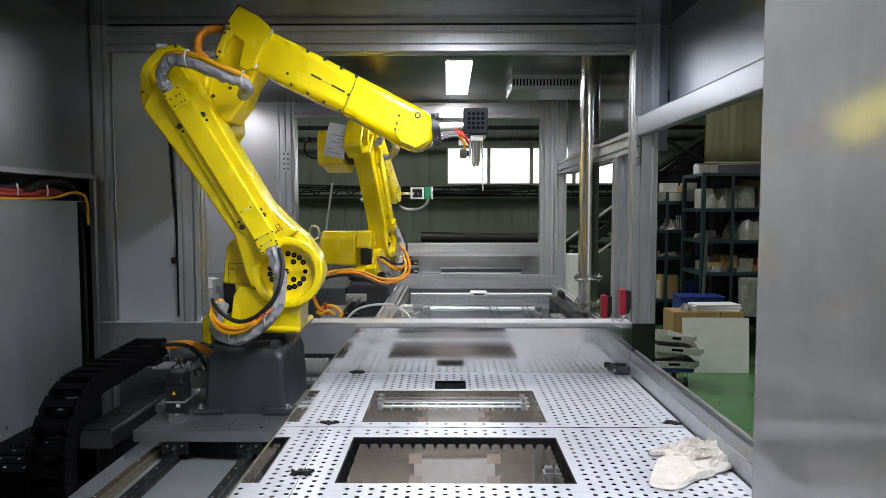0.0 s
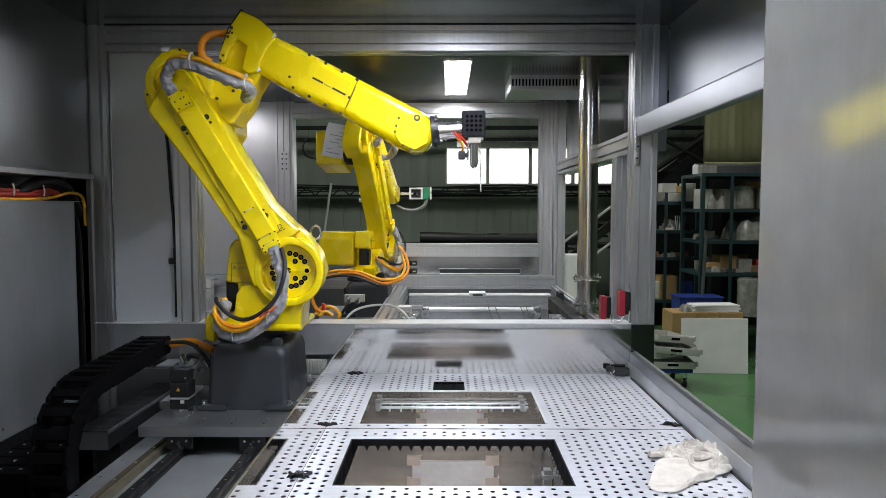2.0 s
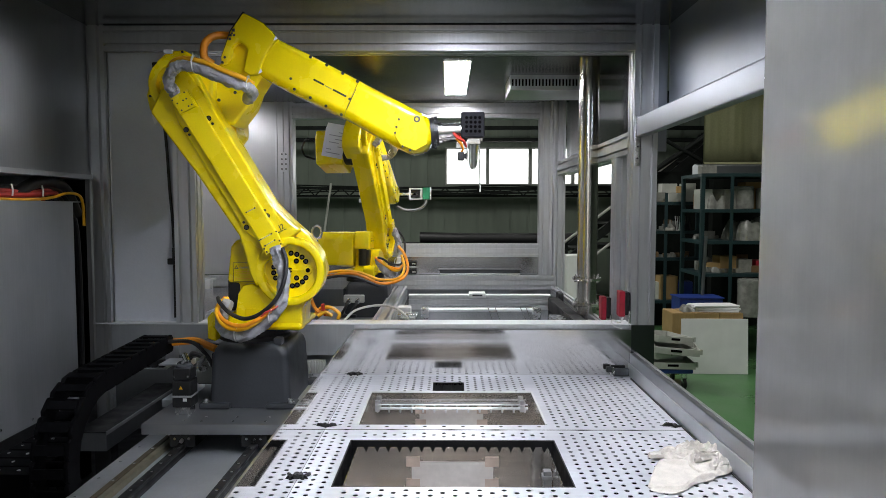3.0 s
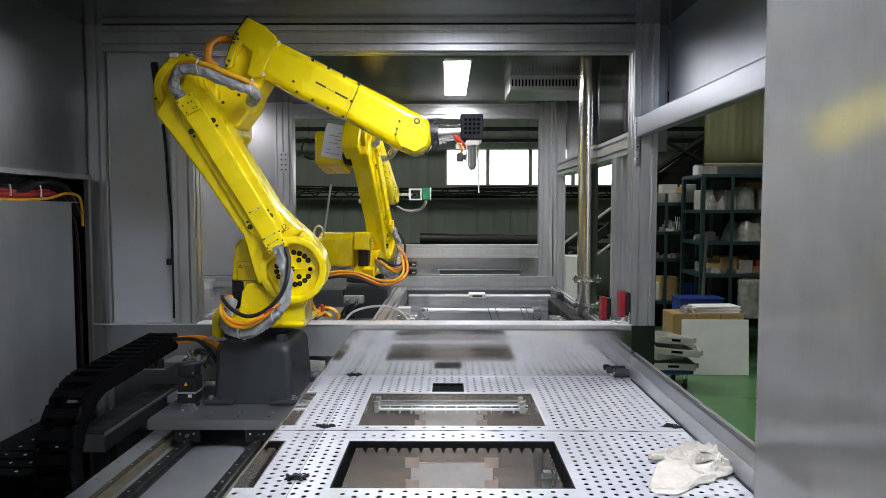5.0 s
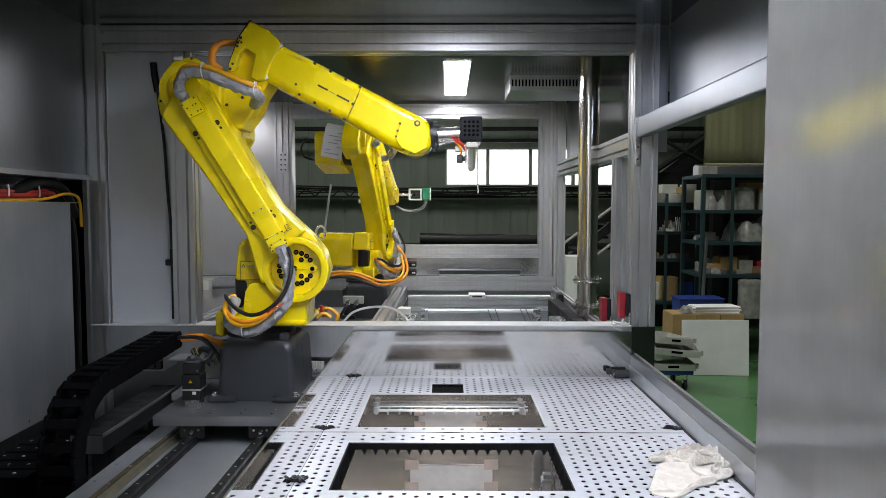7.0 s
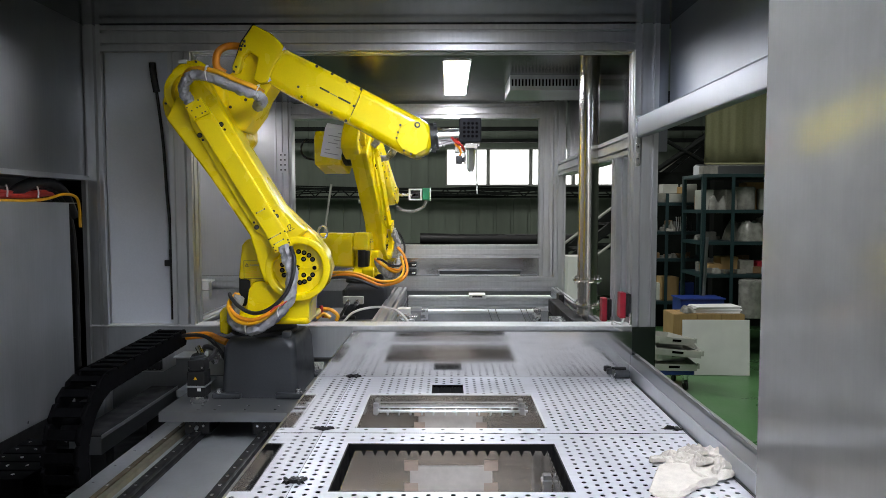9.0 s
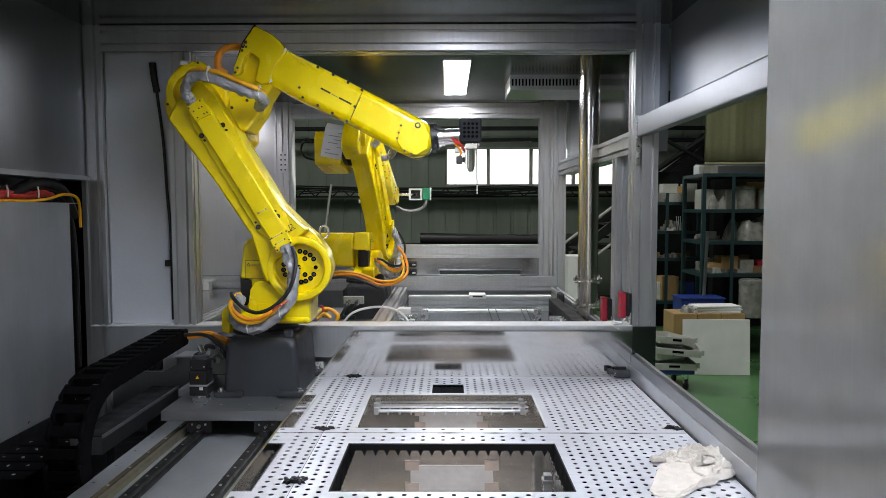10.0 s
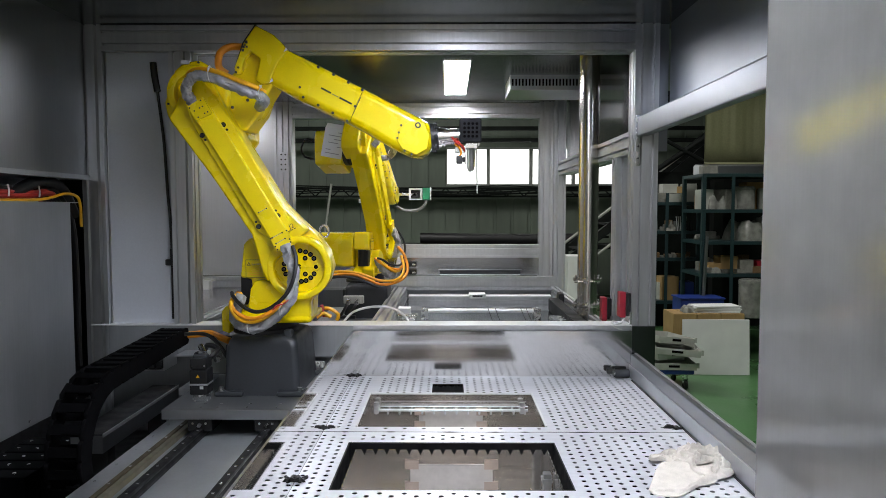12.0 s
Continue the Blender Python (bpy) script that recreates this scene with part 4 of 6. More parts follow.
    def piece(keep_far):
        bm = prism(whole, -0.072, 0.072, bevel=0.030, seg=5)
        cut, way = Vector((0.3555, 0, 1.004)), Vector((0.119, 0, -0.053))
        bmesh.ops.bisect_plane(bm, geom=bm.verts[:] + bm.edges[:] + bm.faces[:], plane_co=cut + way.normalized() * (0.0012 if keep_far else -0.0012), plane_no=way, clear_outer=not keep_far, clear_inner=keep_far)
        bmesh.ops.holes_fill(bm, edges=[e for e in bm.edges if e.is_boundary])
        return bm
    fore = part("forearm", turned(piece(False), E), YELLOW, r)
    wrist = part("wrist_housing", turned(piece(True), E), YELLOW, fore)
    a = Vector((0.385, 0, 1.062)) - Vector((0.329, 0, 0.945))
    part("seam", turned(boxes((-0.0008, 0.0012, -0.0722, 0.0722, 0.028, 0.100)), E @ Matrix.Translation((0.329, 0, 0.945)) @ Matrix.Rotation(math.atan2(a.x, a.z), 4, "Y")), INK, fore)
    dots("screw", FORE_BOLTS[:4] + FORE_BOLTS[6:9], -0.0660, 0.0050, CASTING, fore, E)
    dots("screw", FORE_BOLTS[4:6] + FORE_BOLTS[9:10], -0.0710, 0.0046, CASTING, fore, E)
    dots("screw", FORE_BOLTS[10:], -0.0740, 0.0040, CASTING, wrist, E)
    part("wrist_cover", turned(prism([(0.508, 0.926), (0.541, 0.950), (0.590, 0.950), (0.612, 0.901), (0.604, 0.855), (0.564, 0.833), (0.516, 0.854), (0.497, 0.882)], -0.0755, -0.066, bevel=0.003, seg=2), E), YELLOW, wrist)
    plug = part("plug", turned(lathe(bmesh.new(), (0.571, -0.070, 0.936), (0.571, -0.0785, 0.936), [(0, 0.0105), (0.007, 0.0105), (0.0075, 0.007), (0.0080, 0.007)], 20), E), CASTING, wrist)
    part("plug_cap", turned(rod(bmesh.new(), (0.571, -0.078, 0.936), (0.571, -0.0795, 0.936), 0.0055, n=12), E), YELLOW, plug)
    # maker's mark as plain dark bars along the forearm
    slant = Matrix.Translation((0.290, -0.0728, 1.036)) @ Matrix.Rotation(math.atan2(1.157 - 1.065, 0.381 - 0.205), 4, "Y")
    part("mark_bar", turned(boxes((-0.064, -0.026, 0, 0.0006, -0.0030, 0.0030)), E @ slant), INK, fore)
    part("mark_bar", turned(boxes((0.008, 0.056, 0, 0.0006, -0.0030, 0.0030)), E @ slant), INK, fore)
    part("mark_bar", turned(boxes((-0.022, 0.004, 0, 0.0006, -0.002, 0.001)), E @ slant), BRASS, fore)

    for pts, rad, mat, name, wob in ((SLEEVE_A, 0.020, CLOTH, "cable_sleeve", 0.2), (AMBER_A, 0.0082, AMBER, "orange_cable", 0), (AMBER_B, 0.0070, ORANGE, "orange_cable", 0), (HOSE_A, 0.0066, RUBBER, "black_hose", 0)):
        part(name, turned(tube(bmesh.new(), pts, rad, 22 if wob else 10, 14 if wob else 8, wob), M), mat, body)
    for pts, rad, mat, name, wob in ((SLEEVE_B, 0.0175, CLOTH, "cable_sleeve", 0.2), (AMBER_C, 0.0078, AMBER, "orange_cable", 0), (LOOP, 0.0125, ORANGE, "orange_cable", 0)):
        part(name, turned(tube(bmesh.new(), pts, rad, 22 if wob else 10, 14 if wob else 8, wob), E), mat, head)
    part("red_lead", turned(tube(bmesh.new(), [(0.145, -0.205, 0.345), (0.128, -0.222, 0.330), (0.105, -0.228, 0.322), (0.085, -0.222, 0.300)], 0.0028, 6), M), RED, body)
    for p, rr, par, G in ((SLEEVE_B[4], 0.026, head, E), (SLEEVE_B[7], 0.024, head, E), (SLEEVE_A[4], 0.030, body, M), (SLEEVE_A[6], 0.028, body, M)):
        tie = tube(bmesh.new(), [(p[0], p[1] + rr * math.cos(k), p[2] + 0.010 + rr * math.sin(k)) for k in [i * 0.7854 for i in range(9)]], 0.0020, 6, 3)
        part("cable_tie", turned(tie, G), WHITE_TIE, par)
        part("tie_tail", turned(rod(bmesh.new(), (p[0], p[1] - rr, p[2] + 0.012), (p[0] + 0.012, p[1] - rr - 0.006, p[2] + 0.030), 0.0018, n=6), G), WHITE_TIE, par)
    tool(r, E, fore)
    return r


def dispenser(r, E, fore):
    """Bright adapter, black perforated block, camera and clear nozzle at the wrist."""
    t = part("tool_flange", turned(lathe(bmesh.new(), (0.615, -0.01, 0.898), (0.66, -0.01, 0.902), [(0, 0.052), (0.014, 0.052), (0.014, 0.045), (0.026, 0.045)], 28), E), BLACK, fore)
    for k in range(8):
        a = k * math.tau / 8
        part("screw", turned(rod(bmesh.new(), (0.626, -0.01 + 0.047 * math.sin(a), 0.899 + 0.047 * math.cos(a)), (0.636, -0.01 + 0.047 * math.sin(a), 0.9 + 0.047 * math.cos(a)), 0.007, n=8), E), CASTING, t)
    ad = part("adapter", turned(lathe(bmesh.new(), (0.640, -0.01, 0.900), (0.722, -0.01, 0.906), [(0, 0.036), (0.012, 0.036), (0.012, 0.030), (0.018, 0.030), (0.018, 0.034), (0.024, 0.034), (0.024, 0.029), (0.08, 0.027)], 24), E), CHROME, t, "polished steel adapter")
    b = part("sensor_block", turned(boxes((0.716, 0.794, -0.05, 0.025, 0.880, 0.964), bevel=0.005), E), BLOCK, t, "black block with sixteen holes")
    dots("block_hole", [(0.734 + 0.0145 * i, 0.900 + 0.0148 * k) for i in range(4) for k in range(4)], -0.0502, 0.0052, DARK, b, E, 0.001)
    part("clevis", turned(boxes((0.738, 0.782, -0.035, 0.015, 0.858, 0.881), (0.776, 0.790, -0.03, 0.01, 0.868, 0.885), bevel=0.003), E), CHROME, t)
    part("nozzle_tube", turned(lathe(bmesh.new(), (0.759, -0.012, 0.868), (0.757, -0.012, 0.776), [(0, 0.0150), (0.03, 0.0150), (0.072, 0.0145), (0.083, 0.012), (0.090, 0.007), (0.092, 0.002)], 18), E), MILKY, t, "clear ribbed plastic nozzle")
    part("nozzle_core", turned(rod(bmesh.new(), (0.759, -0.012, 0.87), (0.758, -0.012, 0.79), 0.007), E), ALU_SHINY, t)
    for k in range(6):
        z = 0.86 - k * 0.011
        part("nozzle_rib", turned(lathe(bmesh.new(), (0.759, -0.012, z), (0.759, -0.012, z - 0.004), [(0, 0.0156), (0.003, 0.0156)], 18), E), MILKY, t)
    part("needle", turned(rod(bmesh.new(), (0.777, -0.012, 0.870), (0.781, -0.012, 0.700), 0.0032, 0.0026, n=8), E), GREY_PLASTIC, t, "thin grey dosing needle")
    part("small_camera", turned(boxes((0.705, 0.728, -0.03, 0.0, 0.806, 0.834), (0.728, 0.736, -0.024, -0.006, 0.812, 0.83), bevel=0.003), E), BLACK, t)
    part("bracket", turned(boxes((0.735, 0.741, -0.035, 0.012, 0.806, 0.872), (0.700, 0.74, -0.03, 0.0, 0.845, 0.866), bevel=0.002), E), ALU_SHINY, t)
    for i, (p, m) in enumerate((([(0.69, -0.045, 0.896), (0.705, -0.05, 0.878), (0.725, -0.045, 0.868), (0.735, -0.03, 0.85)], RED), ([(0.70, -0.04, 0.875), (0.715, -0.045, 0.862), (0.722, -0.035, 0.842), (0.716, -0.02, 0.832)], ORANGE), ([(0.705, -0.045, 0.888), (0.72, -0.048, 0.872), (0.73, -0.03, 0.858)], RED))):
        part("tool_wire", turned(tube(bmesh.new(), p, 0.004, 6, 5), E), m, t)


def gripper(r, E, fore):
    """Short bracket with a green board and a bent clear hose at the wrist of the rear arm."""
    t = part("tool_bracket", turned(lathe(bmesh.new(), (0.615, 0, 0.898), (0.66, 0, 0.900), [(0, 0.05), (0.014, 0.05), (0.014, 0.04), (0.045, 0.04)], 20), E), BLACK, fore)
    return t


# ---- rear cell ----
def rear_cell():
    c = thing("rear_cell", "second robot cell of slotted aluminium bars behind the first", "robot cell")
    a, b = YF + 0.095, YR
    bar("post", (-1.200, YR, 0), "z", TOP, 0.125, 0.09, 3, 2, c)
    bar("post", (0.630, YR, 0), "z", TOP, 0.090, 0.09, 2, 2, c)
    bar("post", (0.724, YR - 0.06, 0), "z", TOP, 0.076, 0.15, 2, 3, c)
    bar("top_beam", (-1.074, YR, 2.150), "x", 1.703, 0.09, 0.100, 2, 2, c)
    bar("cross_beam", (-1.074, YR, 1.190), "x", 1.703, 0.09, 0.090, 2, 2, c)
    bar("cross_beam", (-1.80, YR - 0.10, 0.975), "x", 2.52, 0.09, 0.090, 2, 2, c)
    part("apron_sheet", boxes((-1.074, 0.63, YR + 0.02, YR + 0.024, 1.065, 1.19)), STEEL, c, smooth=False)
    part("lower_apron", boxes((-1.45, 0.72, YR - 0.02, YR - 0.016, 0.55, 0.975)), STEEL_DULL, c, smooth=False)
    part("apron_handle", boxes((-0.06, 0.50, YR - 0.006, YR + 0.018, 1.067, 1.073), bevel=0.002), LIT_METAL, c, "folded steel lip on the apron")
    # dark strip before the sheet paints the shade of its slot
    part("apron_slot", boxes((-0.06, 0.50, YR + 0.014, YR + 0.0185, 1.075, 1.100)), CASTING, c, smooth=False)
    part("slot_brow", boxes((-0.07, 0.51, YR + 0.004, YR + 0.0185, 1.102, 1.107), bevel=0.001), STEEL_DULL, c)
    part("side_panel", boxes((-1.80, -1.203, YR + 0.02, YR + 0.026, 1.066, TOP)), REARSTEEL, c, "smooth grey steel closing sheet", smooth=False)
    part("left_sheet", boxes((-1.804, -1.80, a, b + 0.02, 0.9, TOP)), REARSTEEL, c, smooth=False)
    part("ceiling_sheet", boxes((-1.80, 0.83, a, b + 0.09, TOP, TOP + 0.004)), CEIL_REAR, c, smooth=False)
    bar("side_beam", (0.742, a, 1.755), "y", b - a - 0.062, 0.09, 0.09, 2, 2, c)
    bar("side_post", (0.742, a + 0.18, 0), "z", 1.755, 0.09, 0.09, 2, 2, c)
    bar("side_rail", (0.700, a, 0.915), "y", b - a - 0.10, 0.04, 0.085, 1, 2, c)
    part("upper_side_sheet", boxes((0.815, 0.819, a, b, 1.848, TOP)), CEIL, c, smooth=False)
    bar("deck_bar", (-0.365, a, 0.915), "y", b - a - 0.105, 0.085, 0.085, 2, 2, c)
    bar("deck_bar", (-1.24, a, 0.915), "y", b - a - 0.105, 0.085, 0.085, 2, 2, c)
    part("deck_sheet", boxes((-1.80, -1.242, a, b - 0.105, 0.990, 0.994)), STEEL, c, smooth=False)
    part("deck_sheet", boxes((-0.278, 0.698, a, b - 0.02, 0.915, 0.919)), CEIL, c, smooth=False)
    part("base_sheet", boxes((-1.15, -0.37, a, b - 0.02, 0.60, 0.62)), CASTING, c, smooth=False)
    for z in (1.09, 1.145):
        part("socket", boxes((-0.33, -0.22, YR - 0.03, YR + 0.019, z - 0.016, z + 0.016), bevel=0.004), BLACK, c, "black cable socket")
        part("socket_latch", boxes((-0.25, -0.225, YR - 0.04, YR - 0.031, z - 0.006, z + 0.006), bevel=0.002), ALU_SHINY, c)
    # joining plates with four screws each on the post
    for x0, z in ((-1.165, 1.78),):
        pl = part("joining_plate", boxes((x0, x0 + 0.055, YR - 0.005, YR, z, z + 0.14), bevel=0.001), ALU, c)
        for i in range(2):
            for k in range(4):
                p = (x0 + 0.014 + i * 0.028, YR - 0.005, z + 0.02 + k * 0.034)
                part("screw", rod(bmesh.new(), p, (p[0], YR - 0.008, p[2]), 0.006, n=8), CASTING, pl)


def exhaust_pipe():
    t = thing("exhaust_pipe", "polished steel exhaust pipe with two bolted flanges", "pipe", (0.703, 3.42, 0.92))
    part("tube", rod(bmesh.new(), (0, 0, 0), (0, 0, TOP - 0.92), 0.050, n=40, caps=False), CHROME, t)
    for z in (0.118, 0.247):
        f = part("flange", lathe(bmesh.new(), (0, 0, z), (0, 0, z + 0.02), [(0, 0.070), (0.003, 0.073), (0.006, 0.073), (0.007, 0.073), (0.013, 0.073), (0.014, 0.0695)], 32), CHROME, t)
        for k in range(6):
            a = k * math.tau / 6 + 0.26
            part("bolt", lathe(bmesh.new(), (0.063 * math.cos(a), 0.063 * math.sin(a), z - 0.01), (0.063 * math.cos(a), 0.063 * math.sin(a), z + 0.03), [(0, 0.007), (0.008, 0.007), (0.0085, 0.004), (0.024, 0.004), (0.0245, 0.007), (0.032, 0.007), (0.033, 0.003), (0.04, 0.003)], 8), ALU_SHINY, f)


def vent_hood():
    t = thing("vent_hood", "shallow steel vent box with a slotted face under the ceiling", "vent", (0.34, 3.77, 2.18))
    h, w = TOP - 2.18, 0.46
    part("body", boxes((0, w, 0.006, 0.36, 0, h), bevel=0.002), ALU, t)
    dims = [(0, w, 0, 0.005, 0, 0.022), (0, w, 0, 0.005, h - 0.022, h)]
    x = 0.0
    while x < w - 0.01:
        dims.append((x, x + 0.009, 0, 0.005, 0.022, h - 0.022))
        x += 0.0185
    part("grille", boxes(*dims), ALU, t, smooth=False)
    # dark sheet behind the slots paints their shade
    part("grille_back", boxes((0.006, w, 0.0052, 0.0058, 0.02, h - 0.02)), DARK, t, smooth=False)


def gantry():
    t = thing("slide_gantry", "aluminium linear slides crossing the rear cell's deck", "linear slide", (0, 0, 0.919))
    def g(name, bm, mat, label=""):
        return part(name, bm, mat, t, label)
    b = part("slide_beam", extrusion((-0.24, 4.06, 0.02), "x", 0.86, 0.07, 0.06, 1, 2), ALU, t, smooth=False)
    g("slide_top", boxes((-0.24, 0.62, 4.065, 4.125, 0.081, 0.087), bevel=0.001), LIT_METAL)
    g("slide_wagon", boxes((0.125, 0.225, 4.045, 4.14, 0.072, 0.100), bevel=0.004), WHITE, "white slide wagon")
    g("wagon_mark", boxes((0.145, 0.205, 4.0435, 4.045, 0.082, 0.092)), CASTING)
    g("slide_rod", rod(bmesh.new(), (-0.13, 3.74, 0.045), (0.50, 3.74, 0.045), 0.012), LIT_METAL)
    g("rod_foot", boxes((-0.15, -0.11, 3.71, 3.77, 0, 0.06), bevel=0.003), ALU_SHINY)
    g("rod_foot", boxes((0.47, 0.51, 3.71, 3.77, 0, 0.06), bevel=0.003), ALU_SHINY)
    g("end_block", boxes((-0.25, -0.17, 3.40, 3.52, 0, 0.055), (-0.262, -0.158, 3.42, 3.5, 0.055, 0.07), bevel=0.004), ALU_SHINY)
    g("end_block", boxes((-0.27, -0.20, 3.56, 3.64, 0, 0.085), bevel=0.006), WHITE)
    g("end_block", boxes((0.53, 0.60, 3.4, 3.55, 0, 0.05), bevel=0.004), ALU_SHINY)
    g("beam_foot", boxes((-0.24, -0.16, 4.05, 4.14, 0, 0.02)), ALU)
    g("beam_foot", boxes((0.54, 0.62, 4.05, 4.14, 0, 0.02)), ALU)
    # the small black cable chain that follows the slide
    for k in range(26):
        y = 3.02 + k * 0.04
        g("chain_link", boxes((0.60, 0.665, y, y + 0.034, 0.0, 0.075), bevel=0.008), BLACK)
    g("slide_motor", boxes((0.665, 0.72 - 0.022, 4.06, 4.16, 0.02, 0.10), bevel=0.01), BLACK)
    for x in (0.22, 0.26, 0.40, 0.43):
        g("thin_wire", tube(bmesh.new(), [(x, 3.73, 0.06), (x + 0.01, 3.66, 0.03), (x + 0.02, 3.60, 0.004)], 0.002, 5, 4), RUBBER)


def hoses():
    single("air_hose", tube(bmesh.new(), [(-0.50, 3.15, 0.99), (-0.45, 3.2, 1.04), (-0.36, 3.22, 1.062), (-0.27, 3.22, 1.056), (-0.20, 3.16, 1.02), (-0.16, 3.1, 0.95)], 0.006, 8), WHITE_TIE, "white air hose arching over the deck bar", "hose")
    cc = thing("cable_coil", "loose orange and red cables behind the sill", "cables")
    for i, (p, m) in enumerate((([(-0.60, 2.86, 1.20), (-0.585, 2.87, 1.13), (-0.565, 2.88, 1.09), (-0.53, 2.88, 1.075), (-0.50, 2.88, 1.072)], ORANGE), ([(-0.58, 2.89, 1.07), (-0.55, 2.9, 1.098), (-0.51, 2.9, 1.10), (-0.475, 2.9, 1.075), (-0.48, 2.9, 1.05)], AMBER), ([(-0.56, 2.86, 1.068), (-0.53, 2.87, 1.085), (-0.50, 2.87, 1.068)], AMBER), ([(-0.54, 2.87, 1.12), (-0.537, 2.875, 1.09), (-0.53, 2.88, 1.07)], RED))):
        part("cable", tube(bmesh.new(), p, 0.008, 8), m, cc)
    # cables of the left wall
    w = thing("wall_cables", "red, orange and black cables lying in the wall tray", "cables")
    rnd = random.Random(4)
    for k in range(7):
        dz, dx = 0.012 + 0.010 * (k % 3), -1.475 - 0.014 * k
        pts = [(dx, y, 1.566 + dz + rnd.uniform(-0.004, 0.004)) for y in (0.2, 0.8, 1.4, 1.9, 2.2, 2.4)]
        if k in (2, 5, 6):
            pts += [(dx + 0.01, 2.56, 1.57 + dz), (dx + 0.02, 2.66, 1.50), (dx + 0.02, 2.69, 1.30), (dx + 0.02, 2.69, 0.9)]
        else:
            pts += [(dx - 0.01, 2.52, 1.575 + dz), (dx - 0.04, 2.60, 1.57 + dz), (-1.59, 2.64, 1.56)]
        part("cable", tube(bmesh.new(), pts, 0.009 if k < 5 else 0.013, 8, 6), RED if k in (0, 1, 3) else (BLACK if k in (2, 5, 6) else ORANGE), w)
    part("pale_cable", tube(bmesh.new(), [(-1.462, 2.0, 1.562), (-1.455, 2.3, 1.560), (-1.45, 2.45, 1.568), (-1.448, 2.55, 1.586), (-1.447, 2.63, 1.582), (-1.446, 2.66, 1.55), (-1.446, 2.665, 1.46)], 0.0055, 8), AMBER, w)
    part("black_hump", tube(bmesh.new(), [(-1.50, 2.30, 1.57), (-1.49, 2.42, 1.62), (-1.49, 2.52, 1.63), (-1.49, 2.62, 1.60), (-1.48, 2.68, 1.5)], 0.022, 10), BLACK, w)
    for y in (1.6, 2.25, 2.42):
        part("cable_tie", tube(bmesh.new(), [(-1.46, y, 1.572), (-1.458, y, 1.592), (-1.462, y, 1.612)], 0.003, 6, 4), WHITE_TIE, w)
    for k in range(4):
        part("duct_cable", tube(bmesh.new(), [(-1.52 - 0.015 * k, 2.60 + 0.02 * k, 1.6), (-1.515, 2.6 + 0.02 * k, 1.2), (-1.525, 2.59 + 0.02 * k, 0.7)], 0.010, 8), BLACK, w)
    # black strap and cable hanging beside the pale panel
    s = thing("hanging_cable", "thin black cable with a thick plug hanging at the panel", "cable")
    part("plug", tube(bmesh.new(), [(-1.183, YF + 0.018, 2.115), (-1.178, YF + 0.018, 2.06), (-1.168, YF + 0.018, 2.0)], 0.014, 8, 4), BLACK, s)
    part("cable", tube(bmesh.new(), [(-1.168, YF + 0.018, 2.0), (-1.148, YF + 0.02, 1.8), (-1.138, YF + 0.02, 1.6), (-1.128, YF + 0.02, 1.45), (-1.126, YF + 0.022, 1.2), (-1.127, YF + 0.022, 1.08)], 0.006, 8), BLACK, s)
    part("clip", boxes((-1.150, -1.118, YF + 0.005, YF + 0.025, 1.30, 1.325), (-1.130, -1.12, YF + 0.005, YF + 0.025, 1.32, 1.37), bevel=0.004), BLACK, s)


def safety_switch(x, y, z, label):
    s = thing("safety_switch", label, "switch", (x, y, z), "door switches")
    part("body", boxes((0, 0.024, 0, 0.05, 0, 0.105), bevel=0.004), RED_PAINT, s)
    part("cap", boxes((0.0245, 0.044, 0.002, 0.05, 0.006, 0.10), bevel=0.003), BLACK, s)
    part("hasp", boxes((0.036, 0.046, -0.008, 0.002, -0.035, 0.025), bevel=0.003), ALU_SHINY, s)
    part("lead", tube(bmesh.new(), [(0.02, 0.01, 0.0), (0.0, -0.01, -0.02), (-0.03, -0.005, -0.012), (-0.025, 0, -0.035), (0.01, 0, -0.05)], 0.004, 6), WHITE_TIE, s)


# ---- loose things of the front cell ----
def lump(outline, height, folds, seed, n=44, rings=16):
    """A crumpled soft sheet lying flat: uneven outline, folded top, thin edge."""
    bm = bmesh.new()
    off = Vector((seed * 3.1, seed * 1.7, 0))
    rows = []
    for i in range(rings + 1):
        s = i / rings
        row = []
        for k in range(n):
            a = k * math.tau / n
            r = outline(a) * s
            p = Vector((r * math.cos(a), r * math.sin(a), 0))
            v = noise.noise(p * folds + off)
            w = noise.noise(p * folds * 2.7 + off * 2)
            ridge = 1 - abs(v) * 2.2
            edge = min(1, (1 - s) * 4.5) ** 0.6
            z = 0.004 + edge * height * max(0.12, 0.45 + 0.55 * ridge + 0.25 * w)
            row.append(bm.verts.new((p.x + 0.006 * w, p.y + 0.006 * v, z if i < rings else 0.001)))
        rows.append(row)
    for u, w in zip(rows, rows[1:]):
        for k in range(n):
            f = (u[k], u[(k + 1) % n], w[(k + 1) % n], w[k])
            bm.faces.new(f)
    bm.faces.new(rows[-1][::-1])
    bmesh.ops.remove_doubles(bm, verts=bm.verts[:], dist=0.0004)
    return bm


